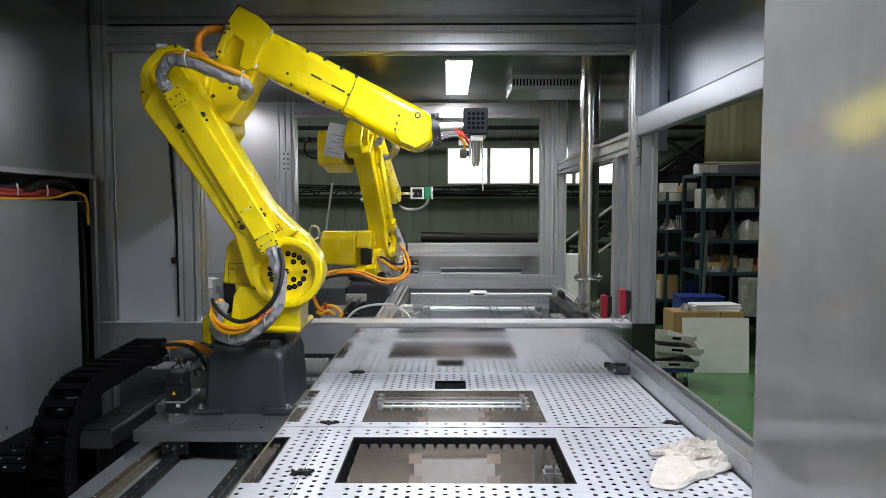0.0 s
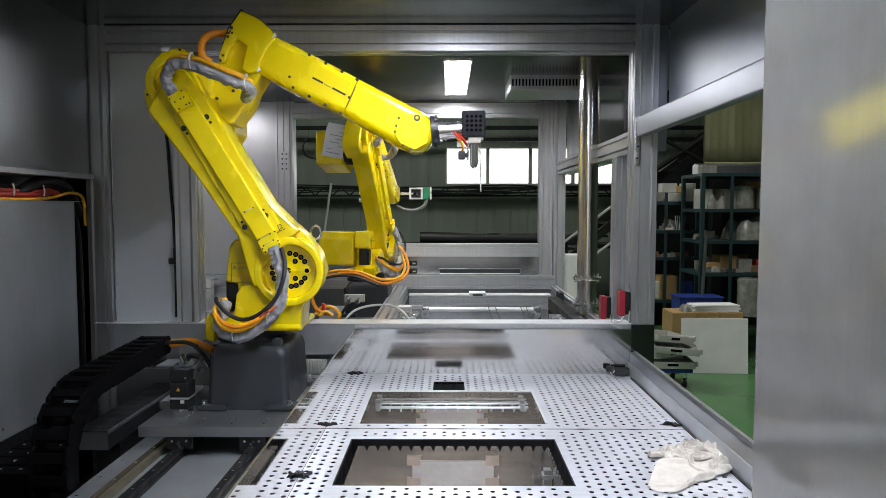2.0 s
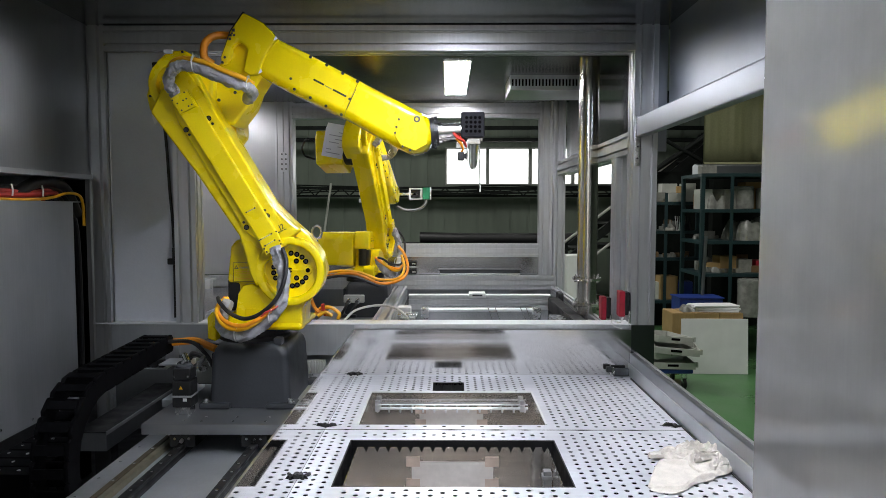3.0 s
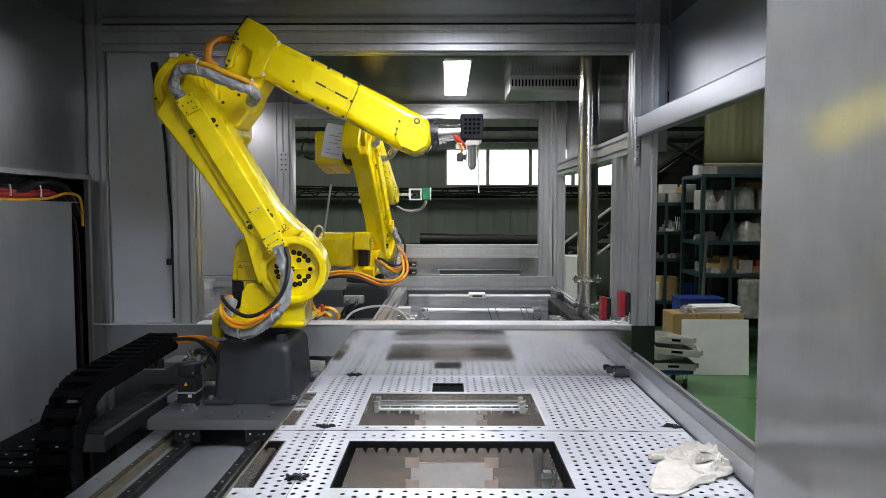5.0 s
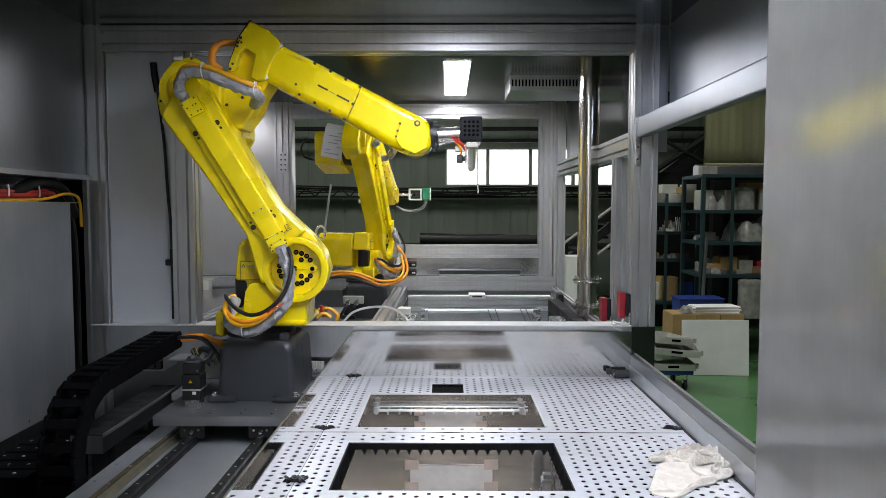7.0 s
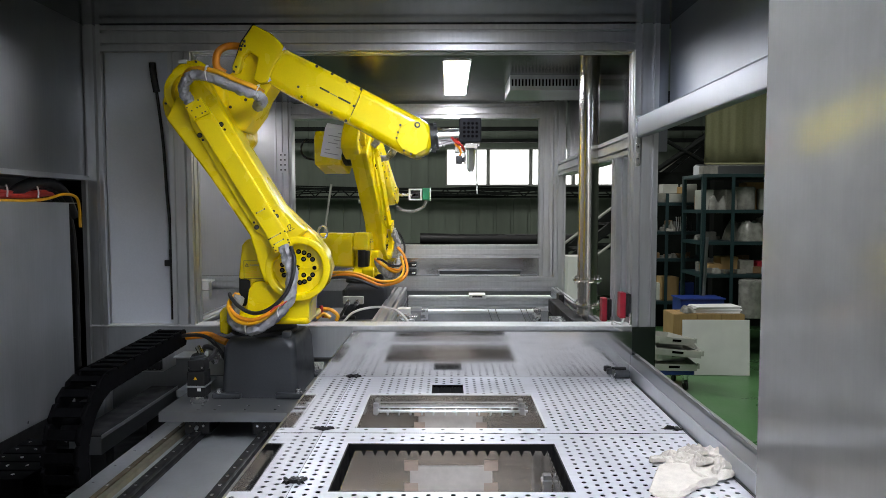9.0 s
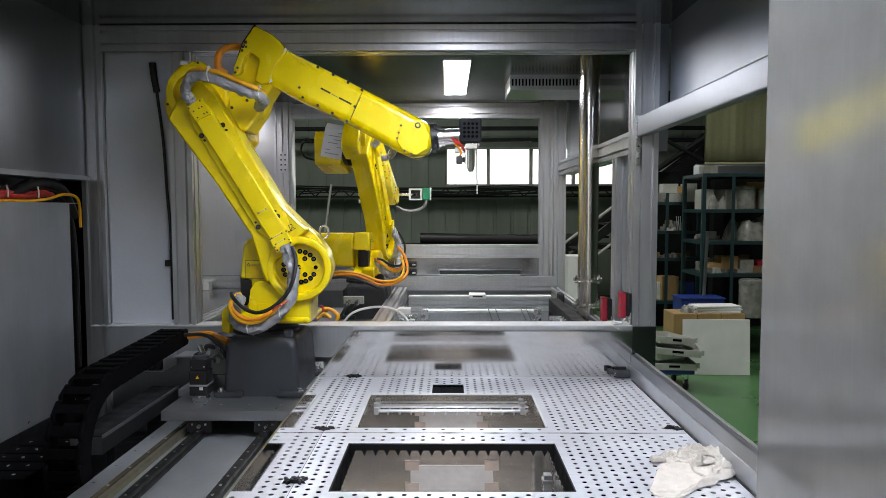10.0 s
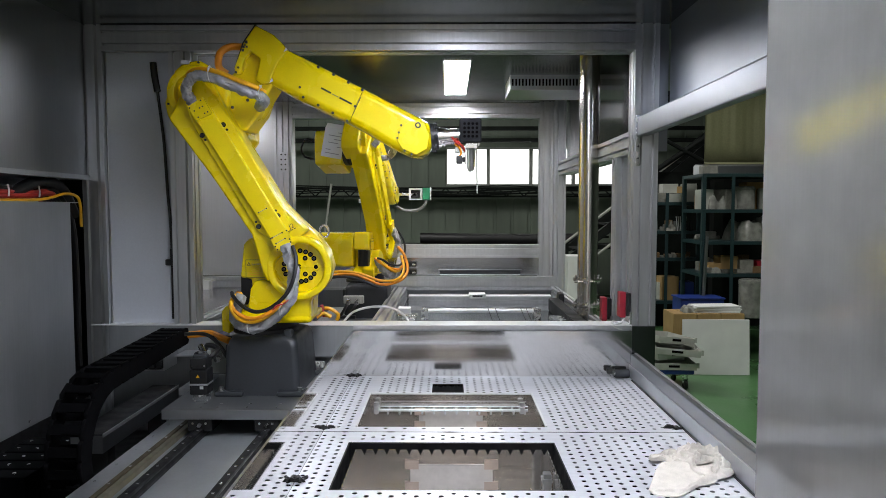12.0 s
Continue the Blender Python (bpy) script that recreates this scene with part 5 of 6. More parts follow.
def cloth(corners, height, folds, ripple, seed, n=150, rings=60, roll=0.010):
    """A limp knitted piece lying flat: rounded outline through the corners, fold ridges (ax, ay, bx, by, width, height) and fine ripples."""
    cx = sum(p[0] for p in corners) / len(corners)
    cy = sum(p[1] for p in corners) / len(corners)
    rim = curve_points([(x, y, 0) for x, y in list(corners) + [corners[0]]], n // len(corners) + 1)[:-1]
    bm = bmesh.new()
    off = Vector((seed * 4.7, seed * 1.9, seed))
    rows = []
    for i in range(rings + 1):
        s = i / rings
        row = []
        for p in rim:
            x, y = cx + (p.x - cx) * s, cy + (p.y - cy) * s
            span = math.hypot(p.x - cx, p.y - cy) * (1 - s)
            edge = math.sqrt(max(0.0, 1 - max(0.0, 1 - span / roll) ** 2))
            q = Vector((x, y, 0))
            z = height * (0.85 + 0.4 * noise.noise(q * 9 + off))
            for ax, ay, bx, by, w, h in folds:
                dx, dy = bx - ax, by - ay
                u = max(0.0, min(1.0, ((x - ax) * dx + (y - ay) * dy) / (dx * dx + dy * dy)))
                bend = 0.010 * noise.noise(q * 22 + off * 2)
                d = abs((x - ax) * dy - (y - ay) * dx) / math.hypot(dx, dy) if 0 < u < 1 else math.hypot(x - ax - u * dx, y - ay - u * dy)
                d = abs(d + bend)
                if d < w:
                    z += h * (0.5 + 0.5 * math.cos(math.pi * d / w)) * (0.3 + 0.7 * math.sin(math.pi * u))
            v = q * 38 + off
            v += Vector((noise.noise(v * 0.5), noise.noise(v * 0.5 + Vector((5, 2, 9))), 0)) * 1.2
            z += ripple * (0.5 - abs(noise.noise(v))) + ripple * 0.4 * noise.noise(v * 2.4)
            row.append(bm.verts.new((x, y, max(0.0008, edge * z))))
        rows.append(row)
    for u, w in zip(rows, rows[1:]):
        for k in range(len(rim)):
            j = (k + 1) % len(rim)
            bm.faces.new((u[k], u[j], w[j], w[k]))
    bmesh.ops.remove_doubles(bm, verts=bm.verts[:], dist=0.0002)
    return bm


def work_glove():
    g = thing("work_glove", "crumpled off-white cotton work glove on the perforated top", "glove", (0.615, 1.715, TABLE + 0.001))
    rnd = random.Random(12)
    palm = cloth(((-0.131, -0.108), (-0.122, -0.138), (-0.070, -0.146), (0.0, -0.088), (0.05, -0.062), (0.085, 0.02), (0.040, 0.058), (-0.005, 0.056), (-0.052, 0.058)), 0.0035,
                 ((-0.125, -0.118, -0.06, -0.118, 0.007, 0.006), (-0.06, -0.118, 0.03, -0.055, 0.008, 0.008), (-0.075, -0.136, 0.0, -0.090, 0.006, 0.006), (0.0, -0.075, 0.07, -0.03, 0.010, 0.010), (-0.05, 0.05, 0.05, 0.03, 0.018, 0.010), (-0.09, 0.0, -0.03, -0.06, 0.03, 0.003), (0.02, -0.04, 0.07, 0.0, 0.012, 0.008)), 0.0022, 2, roll=0.005)
    part("palm", palm, GLOVE, g, smooth=2)
    creases = []
    for k in range(14):
        x, y = rnd.uniform(-0.02, 0.125), rnd.uniform(-0.02, 0.125)
        a, l = rnd.uniform(-0.5, 1.5), rnd.uniform(0.025, 0.05)
        creases.append((x - l * math.cos(a), y - l * math.sin(a), x + l * math.cos(a), y + l * math.sin(a), rnd.uniform(0.009, 0.017), rnd.uniform(0.007, 0.014)))
    heap = cloth(((-0.046, 0.095), (-0.020, 0.125), (0.03, 0.138), (0.085, 0.142), (0.128, 0.122), (0.146, 0.075), (0.136, 0.02), (0.100, -0.030), (0.045, -0.050), (0.020, -0.008), (0.012, 0.045), (-0.022, 0.052)), 0.006, creases, 0.0065, 5, 220, 80, 0.008)
    heap.transform(Matrix.Translation((0, 0, 0.003)))
    part("cuff", heap, GLOVE, g, smooth=2)
    for i, (x, y, z, l, w, turn) in enumerate(((-0.030, 0.088, 0.004, 0.045, 0.016, 14), (0.012, 0.062, 0.004, 0.034, 0.014, -30), (0.055, 0.112, 0.014, 0.045, 0.017, 6), (0.122, 0.050, 0.010, 0.042, 0.017, 70), (0.055, 0.040, 0.014, 0.032, 0.013, 28), (0.105, 0.105, 0.012, 0.035, 0.015, -35), (0.085, 0.000, 0.010, 0.036, 0.013, 40))):
        f = cloth(((-l, -w * 0.6), (-l * 0.9, w * 0.7), (0, w), (l, w * 0.6), (l * 0.9, -w * 0.8), (0, -w)), 0.009, ((-l, 0.003, l, -0.002, 0.006, 0.011), (-l * 0.6, -w * 0.8, l * 0.2, w * 0.8, 0.005, 0.007), (0, -w * 0.8, l * 0.7, w * 0.6, 0.004, 0.006)), 0.006, 20 + i, 72, 24, 0.005)
        f.transform(pose(x, y, z, 0, 0, turn))
        part("finger", f, GLOVE, g, smooth=2)


def small_fittings():
    v = thing("valve_block", "dark grey cylindrical valve fitting at the back of the table", "fitting", (0.655, 2.675, TABLE + 0.001))
    part("barrel", rod(bmesh.new(), (0.008, 0.02, 0.018), (0.07, 0.02, 0.018), 0.017), CASTING, v)
    part("cap", rod(bmesh.new(), (0.0, 0.02, 0.018), (0.012, 0.02, 0.018), 0.020, n=8), ALU_SHINY, v)
    part("lug", boxes((-0.018, 0.004, 0.012, 0.034, 0.018, 0.040), bevel=0.004), CASTING, v)
    # torn black tape and sealant at the corners of the sheets
    for i, (x, y, s) in enumerate(((-0.372, 1.655, 0.040), (-0.374, 2.062, 0.026), (-0.372, 2.715, 0.030), (0.700, 2.070, 0.038))):
        rnd = random.Random(20 + i)
        lobes = [rnd.choice((0.12, 0.3, 0.5, 1.0)) * rnd.uniform(0.7, 1.1) for _ in range(18)]
        def edge(a, lobes=lobes, s=s):
            k = a / math.tau * 18
            j = int(k) % 18
            f = k - int(k)
            return s * (lobes[j] * (1 - f) + lobes[(j + 1) % 18] * f)
        bm = lump(edge, 0.006, 60, i + 3, 54, 6)
        bm.transform(Matrix.Diagonal((1.0, 0.7, 1, 1)))
        ob = single("tape_scrap", bm, BLACK, "torn scrap of black tape at the sheet's corner", "tape", "tape scraps")
        ob.location = (x, y, TABLE)


def sensor_bracket():
    t = thing("sensor_bracket", "small bent steel bracket with black sensors on the back sheet", "bracket", (-1.21, 2.60, 0.90))
    part("bracket_plate", boxes((0, 0.105, 0, 0.126, 0, 0.003), (0.102, 0.105, 0, 0.126, 0.003, 0.085), bevel=0.001), ALU, t)
    for k in range(3):
        part("sensor", boxes((0.012 + k * 0.028, 0.034 + k * 0.028, 0.01, 0.06, 0.004, 0.035 + 0.012 * (k % 2)), bevel=0.003), BLACK, t)
        part("sensor_lead", tube(bmesh.new(), [(0.02 + k * 0.028, 0.06, 0.03), (0.03 + k * 0.028, 0.09, 0.045), (0.05 + k * 0.02, 0.12, 0.03)], 0.004, 6, 4), WHITE_TIE if k == 1 else RUBBER, t)
    b = thing("rear_bracket", "small white bracket on the rear deck", "bracket", (-1.66, 4.45, 0.995))
    part("foot", boxes((0.02, 0.08, 0, 0.06, 0, 0.055), bevel=0.003), WHITE, b)
    part("plate", boxes((0, 0.10, -0.01, 0.07, 0.056, 0.066), bevel=0.002), WHITE, b)


def arm_extras(r):
    """What else rides on the front carriage: servo, junction box, chain bracket, cables."""
    m = part("servo_motor", boxes((-0.185, -0.125, -0.245, -0.185, 0.025, 0.110), bevel=0.005), BLACK, r, "black servo motor")
    head = part("motor_head", boxes((-0.183, -0.127, -0.243, -0.187, 0.1105, 0.148), bevel=0.006), BLACK, m)
    for x in (-0.176, -0.134):
        part("screw", rod(bmesh.new(), (x, -0.243, 0.124), (x, -0.245, 0.124), 0.003, n=8), ALU_SHINY, head)
    part("motor_cap", lathe(bmesh.new(), (-0.155, -0.215, 0.148), (-0.155, -0.215, 0.17), [(0, 0.027), (0.006, 0.026), (0.010, 0.021)], 20), CASTING, m)
    part("motor_band", boxes((-0.1865, -0.1235, -0.2465, -0.1835, 0.058, 0.064), bevel=0.001), ALU, m)
    part("cable_plug", rod(bmesh.new(), (-0.150, -0.20, 0.158), (-0.172, -0.17, 0.176), 0.010, n=12), ALU_SHINY, m)
    part("motor_seat", boxes((-0.178, -0.132, -0.238, -0.192, 0.0, 0.025), bevel=0.002), ALU_SHINY, m)
    part("motor_sign", prism([(-0.162, 0.084), (-0.150, 0.084), (-0.156, 0.095)], -0.2465, -0.2455), AMBER, m)
    part("motor_tag", boxes((-0.150, -0.138, -0.2465, -0.2455, 0.046, 0.056)), WHITE, m)
    b = part("junction_box", boxes((-0.205, -0.125, 0.02, 0.12, 0.03, 0.175), bevel=0.006), CASTING, r, "grey junction box")
    part("box_lid", boxes((-0.204, -0.126, 0.012, 0.02, 0.035, 0.17), bevel=0.003), GREY_PLASTIC, b)
    part("box_plug", rod(bmesh.new(), (-0.165, 0.012, 0.10), (-0.165, -0.03, 0.10), 0.014), ALU_SHINY, b)
    part("chain_bracket", boxes((-0.33, -0.205, 0.0, 0.10, 0.10, 0.106), (-0.23, -0.205, 0.0, 0.10, -0.0, 0.10), bevel=0.002), ALU, r)
    part("carriage_wing", boxes((-0.30, -0.247, -0.05, 0.25, -0.03, -0.004), bevel=0.002), ALU, r)
    for i, (p, rad, mt) in enumerate((
            ([(-0.36, 0.04, 0.165), (-0.30, 0.05, 0.172), (-0.22, 0.05, 0.178), (-0.17, 0.02, 0.170), (-0.13, 0.0, 0.160)], 0.013, ORANGE),
            ([(-0.36, 0.02, 0.170), (-0.28, 0.01, 0.184), (-0.21, 0.0, 0.182), (-0.15, -0.04, 0.15), (-0.11, -0.06, 0.10)], 0.007, RUBBER),
            ([(-0.20, -0.05, 0.14), (-0.17, -0.10, 0.165), (-0.13, -0.12, 0.155), (-0.15, -0.17, 0.13), (-0.156, -0.20, 0.165)], 0.009, RUBBER),
            ([(-0.24, -0.04, 0.10), (-0.21, -0.10, 0.13), (-0.17, -0.14, 0.14), (-0.18, -0.19, 0.15), (-0.158, -0.215, 0.162)], 0.008, CASTING),
            ([(-0.25, 0.0, 0.06), (-0.22, -0.06, 0.03), (-0.19, -0.10, 0.06), (-0.185, -0.15, 0.10)], 0.010, BLACK))):
        part("cable", tube(bmesh.new(), p, rad, 8), mt, r)
    part("tape_flap", prism([(-0.318, 1.02), (-0.300, 1.05), (-0.292, 0.955), (-0.312, 0.925), (-0.322, 0.95)], -0.02, -0.017), PAPER, r, "pale paper flap at the elbow")
    ring = tube(bmesh.new(), [(0.235 + 0.016 * math.cos(k), -0.05, 0.565 + 0.022 * math.sin(k)) for k in [i * 0.7854 for i in range(9)]], 0.004, 6, 4)
    part("lifting_eye", ring, CHROME, r)


def rear_extras(r, M):
    """Paper sheet, cable plug, tool and hose of the rear arm."""
    def put(name, bm, mat, label="", parent=r):
        bm.transform(M)
        return part(name, bm, mat, parent, label)
    # the sheet hangs askew, its upper edge folded back over the cover
    tilt = Matrix.Translation((-0.270, 0.085, 1.025)) @ Matrix.Rotation(radians(11), 4, "X")
    p = put("paper_sheet", turned(boxes((-0.0015, 0, -0.062, 0.062, -0.092, 0.072)), tilt), PAPER, "printed paper sheet taped to the motor cover")
    put("paper_fold", turned(boxes((-0.0015, 0, -0.064, 0.060, 0, 0.030)), tilt @ Matrix.Translation((0, 0, 0.072)) @ Matrix.Rotation(radians(28), 4, "Y")), PAPER, "", p)
    for k, (y, w) in enumerate(((-0.05, 0.03), (-0.04, 0.075), (-0.052, 0.05), (-0.03, 0.06), (-0.05, 0.025), (0.01, 0.03), (-0.045, 0.085))):
        put("print_line", turned(boxes((-0.0024, -0.0016, y, y + w, 0.050 - k * 0.020, 0.0545 - k * 0.020)), tilt), INK_FAINT, "", p)
    put("plug_loop", tube(bmesh.new(), [(-0.2, 0.23, 1.03), (-0.2, 0.28, 1.05), (-0.2, 0.31, 1.0), (-0.2, 0.29, 0.95), (-0.2, 0.23, 0.93)], 0.006, 8), RUBBER)
    # what the wrist carries, across the cell: bracket, frame, green board, clear hose
    t = part("tool_bar", boxes((-0.10, 0.30, 0.70, 0.74, 0.735, 0.755), bevel=0.003), ALU_SHINY, r, "bright tool bar across the wrist")
    part("tool_frame", boxes((0.236, 0.330, 0.68, 0.72, 0.778, 0.788), (0.236, 0.330, 0.68, 0.72, 0.706, 0.716), (0.236, 0.248, 0.68, 0.72, 0.717, 0.777), (0.318, 0.330, 0.68, 0.72, 0.717, 0.777)), WHITE, t, "white tool frame", smooth=False)
    part("frame_core", boxes((0.255, 0.310, 0.70, 0.712, 0.722, 0.772), bevel=0.004), BLACK, t)
    part("circuit_board", boxes((0.334, 0.384, 0.67, 0.73, 0.708, 0.792), bevel=0.003), PCB, t, "green circuit board")
    part("board_plate", boxes((0.386, 0.394, 0.67, 0.73, 0.704, 0.794)), ALU_SHINY, t)
    part("clear_hose", tube(bmesh.new(), [(0.358, 0.69, 0.706), (0.350, 0.69, 0.672), (0.316, 0.69, 0.642), (0.262, 0.69, 0.628), (0.200, 0.69, 0.634), (0.150, 0.69, 0.660)], 0.011, 10), POLYBAG, t, "milky clear hose")
    for z in (0.698, 0.750, 0.798):
        f = part("fitting", rod(bmesh.new(), (-0.100, 0.70, z), (-0.045, 0.70, z), 0.007, n=10), ALU_SHINY, t)
        part("fitting_cap", rod(bmesh.new(), (-0.120, 0.70, z), (-0.100, 0.70, z), 0.014, n=10), WHITE, f)
    part("fitting_plate", boxes((-0.075, -0.063, 0.68, 0.72, 0.66, 0.81)), ALU_SHINY, t)
    for pts, rad, mat in (([(-0.28, -0.30, 0.215), (-0.14, -0.30, 0.265), (-0.01, -0.30, 0.27), (0.13, -0.28, 0.215), (0.24, -0.26, 0.235), (0.28, -0.22, 0.29), (0.26, -0.17, 0.37), (0.22, -0.13, 0.42)], 0.008, ORANGE), ([(-0.28, -0.29, 0.235), (-0.14, -0.29, 0.285), (0.0, -0.29, 0.28), (0.13, -0.27, 0.235), (0.23, -0.26, 0.245), (0.26, -0.22, 0.30), (0.24, -0.17, 0.37)], 0.008, AMBER), ([(-0.30, -0.30, 0.205), (-0.15, -0.31, 0.255), (-0.02, -0.31, 0.255), (0.12, -0.29, 0.20)], 0.008, RUBBER)):
        part("trailing_cable", tube(bmesh.new(), pts, rad, 8), mat, r)
    # plugs on the base
    b = part("base_plug", boxes((-0.10, 0.02, -0.185, -0.150, 0.09, 0.135), bevel=0.005), GREY_PLASTIC, r, "grey plug box with two round connectors")
    for x in (-0.065, -0.015):
        part("connector", rod(bmesh.new(), (x, -0.185, 0.11), (x, -0.22, 0.10), 0.014, n=12), ALU_SHINY, b)
        part("lead", tube(bmesh.new(), [(x, -0.22, 0.10), (x - 0.01, -0.25, 0.08), (x - 0.04, -0.25, 0.03), (x - 0.06, -0.24, 0.0)], 0.008, 8), RUBBER, b)


# ---- cable chain ----
CHAIN_X, CHAIN_R, CHAIN_STEP, CHAIN_LINKS = -1.024, 0.19, 0.052, 34
CHAIN_FALL = radians(2.2)


def chain_pose(s, d):
    """Pose of a link at the length s from the carriage end, with the carriage d metres along."""
    yc, yb = 2.43 + d, 1.925 + d / 2
    run = (yc - yb) / math.cos(CHAIN_FALL)
    if s <= run:
        return pose(CHAIN_X, yc - s * math.cos(CHAIN_FALL), 1.056 - s * math.sin(CHAIN_FALL), math.degrees(CHAIN_FALL))
    cy, cz = yb + CHAIN_R * math.sin(CHAIN_FALL), 1.056 - run * math.sin(CHAIN_FALL) - CHAIN_R * math.cos(CHAIN_FALL)
    a = CHAIN_FALL + (s - run) / CHAIN_R
    if a <= math.pi:
        return pose(CHAIN_X, cy - CHAIN_R * math.sin(a), cz + CHAIN_R * math.cos(a), math.degrees(a))
    return pose(CHAIN_X, cy + (a - math.pi) * CHAIN_R, cz - CHAIN_R, 180)


def cable_chain():
    c = thing("cable_chain", "black plastic cable chain looping beside the slide bed", "cable chain")
    side = [(-0.030, -0.018), (-0.020, -0.030), (0.022, -0.030), (0.030, -0.020), (0.030, 0.020), (0.022, 0.030), (-0.020, 0.030), (-0.030, 0.018)]
    bm = bmesh.new()
    for x in (-0.050, 0.038):
        prism(side, x, x + 0.012, "x", bevel=0.002, seg=1, into=bm)
    for z in (-0.030, 0.024):
        box(bm, -0.038, 0.038, -0.013, 0.013, z, z + 0.006)
    first = part("link", bm, CHAIN, c)
    links = [first]
    for k in range(1, CHAIN_LINKS):
        ob = new("link", first.data)
        ob.parent = c
        links.append(ob)
    return links


def chain_guide():
    t = thing("chain_guide", "dark folded steel guide channel under the cable chain", "guide channel")
    # guide top blackened for the shade beside the chain
    part("channel_top", boxes((-1.15, -1.052, 2.02, 2.60, 0.841, 0.845)), BLACK, t, smooth=False)
    part("front_lip", boxes((-1.15, -1.052, 2.02, 2.023, 0.785, 0.8405)), STEEL_DULL, t, smooth=False)
    part("side_lip", boxes((-1.055, -1.052, 2.024, 2.60, 0.785, 0.8405)), STEEL_DULL, t, smooth=False)
    part("top_edge", boxes((-1.0515, -1.0495, 2.02, 2.60, 0.835, 0.846)), ALU, t, smooth=False)
    for y in (2.10, 2.50):
        part("leg", boxes((-1.13, -1.08, y, y + 0.05, 0.62, 0.8405)), BLACK, t, smooth=False)
    e = thing("terminal_rail", "row of dark terminals with small bright screws", "terminals", (-1.43, 1.9, 0.62))
    for k in range(5):
        # terminals blackened for the shade low on the left
        part("terminal", boxes((0, 0.20, 0.02 + k * 0.07, 0.085 + k * 0.07, 0, 0.13), bevel=0.004), CHAIN, e)
        for j in range(3):
            part("screw", rod(bmesh.new(), (0.03 + j * 0.06, 0.05 + k * 0.07, 0.13), (0.03 + j * 0.06, 0.05 + k * 0.07, 0.133), 0.005, n=8), ALU_SHINY, e)


# ---- hall things ----
def rack(x0, x1, y0, y1, heights, top, label):
    r = thing("storage_rack", label, "shelf rack", (x0, y0, 0), "storage racks")
    w, d = x1 - x0, y1 - y0
    for x in (0, w - 0.04):
        for y in (0, d - 0.04):
            part("upright", boxes((x, x + 0.04, y, y + 0.04, 0, top), bevel=0.004), GREENBLUE, r)
    part("upright", boxes((w * 0.24, w * 0.24 + 0.035, -0.010, -0.004, 0, top), bevel=0.002), GREENBLUE, r)
    for z in heights:
        part("shelf", boxes((0.002, w - 0.002, -0.004, d, z - 0.035, z), bevel=0.003), GREENBLUE, r)
    return r


def carton(x, y, z, w, d, h, mat, label, turn=0, name="carton"):
    bm = boxes((-w / 2, w / 2, -d / 2, d / 2, 0, h), bevel=0.004)
    ob = thing(name, label, "box", (x, y, z), "boxes of the hall")
    ob.rotation_euler[2] = radians(turn)
    part("body", bm, mat, ob)
    part("flap", boxes((-w / 2 + 0.003, -0.004, -d / 2 + 0.003, d / 2 - 0.003, h, h + 0.004), (0.004, w / 2 - 0.003, -d / 2 + 0.003, d / 2 - 0.003, h, h + 0.004)), mat, ob)
    return ob


def bag(x, y, z, r, h, seed, label):
    bm = lump(lambda a: r * (1 + 0.18 * math.sin(3 * a + seed) + 0.1 * math.sin(5 * a)), h, 7, seed, 30, 10)
    ob = single("plastic_bag", bm, POLYBAG, label, "bag", "bags on the racks")
    ob.location = (x, y, z)


def tin(x, y, z, r, h, mat, label, name="tin"):
    ob = thing(name, label, "container", (x, y, z), "containers on the racks")
    part("body", lathe(bmesh.new(), (0, 0, 0), (0, 0, h), [(0, r * 0.95), (0.01, r), (h * 0.9, r), (h * 0.92, r * 1.04), (h, r * 1.04)], 20), mat, ob)
    part("lid", lathe(bmesh.new(), (0, 0, h), (0, 0, h + 0.02), [(0, r * 0.98), (0.012, r * 0.98), (0.015, r * 0.9)], 20), mat, ob)


def clutter(x0, x1, y0, y1, z, count, tall, seed):
    """Loose odds and ends strewn along a shelf, no two alike."""
    rnd = random.Random(seed)
    for k in range(count):
        x = x0 + (x1 - x0) * (k + rnd.uniform(0.2, 0.8)) / count
        y, h = rnd.uniform(y0, y1), tall * rnd.uniform(0.3, 1.0)
        w = min(0.16, (x1 - x0) / count * rnd.uniform(0.6, 1.1))
        pick = rnd.random()
        if pick < 0.5:
            mat, label = rnd.choice(((BROWN_DIM, "small worn brown carton shaded on the rack"), (CARTON_WHITE, "small dusty white carton shaded on the rack"), (BLACK, "small black box on the rack"), (BROWN_DIM, "small worn brown carton shaded on the rack"), (GREY_DIM, "small grey box on the rack")))
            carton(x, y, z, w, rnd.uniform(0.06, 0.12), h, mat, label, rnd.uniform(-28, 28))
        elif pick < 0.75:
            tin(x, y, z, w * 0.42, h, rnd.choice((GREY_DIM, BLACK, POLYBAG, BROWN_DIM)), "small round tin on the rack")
        else:
            bag(x, y, z, w * 0.6, h * 0.8, seed + k, "small crumpled plastic bag on the rack")


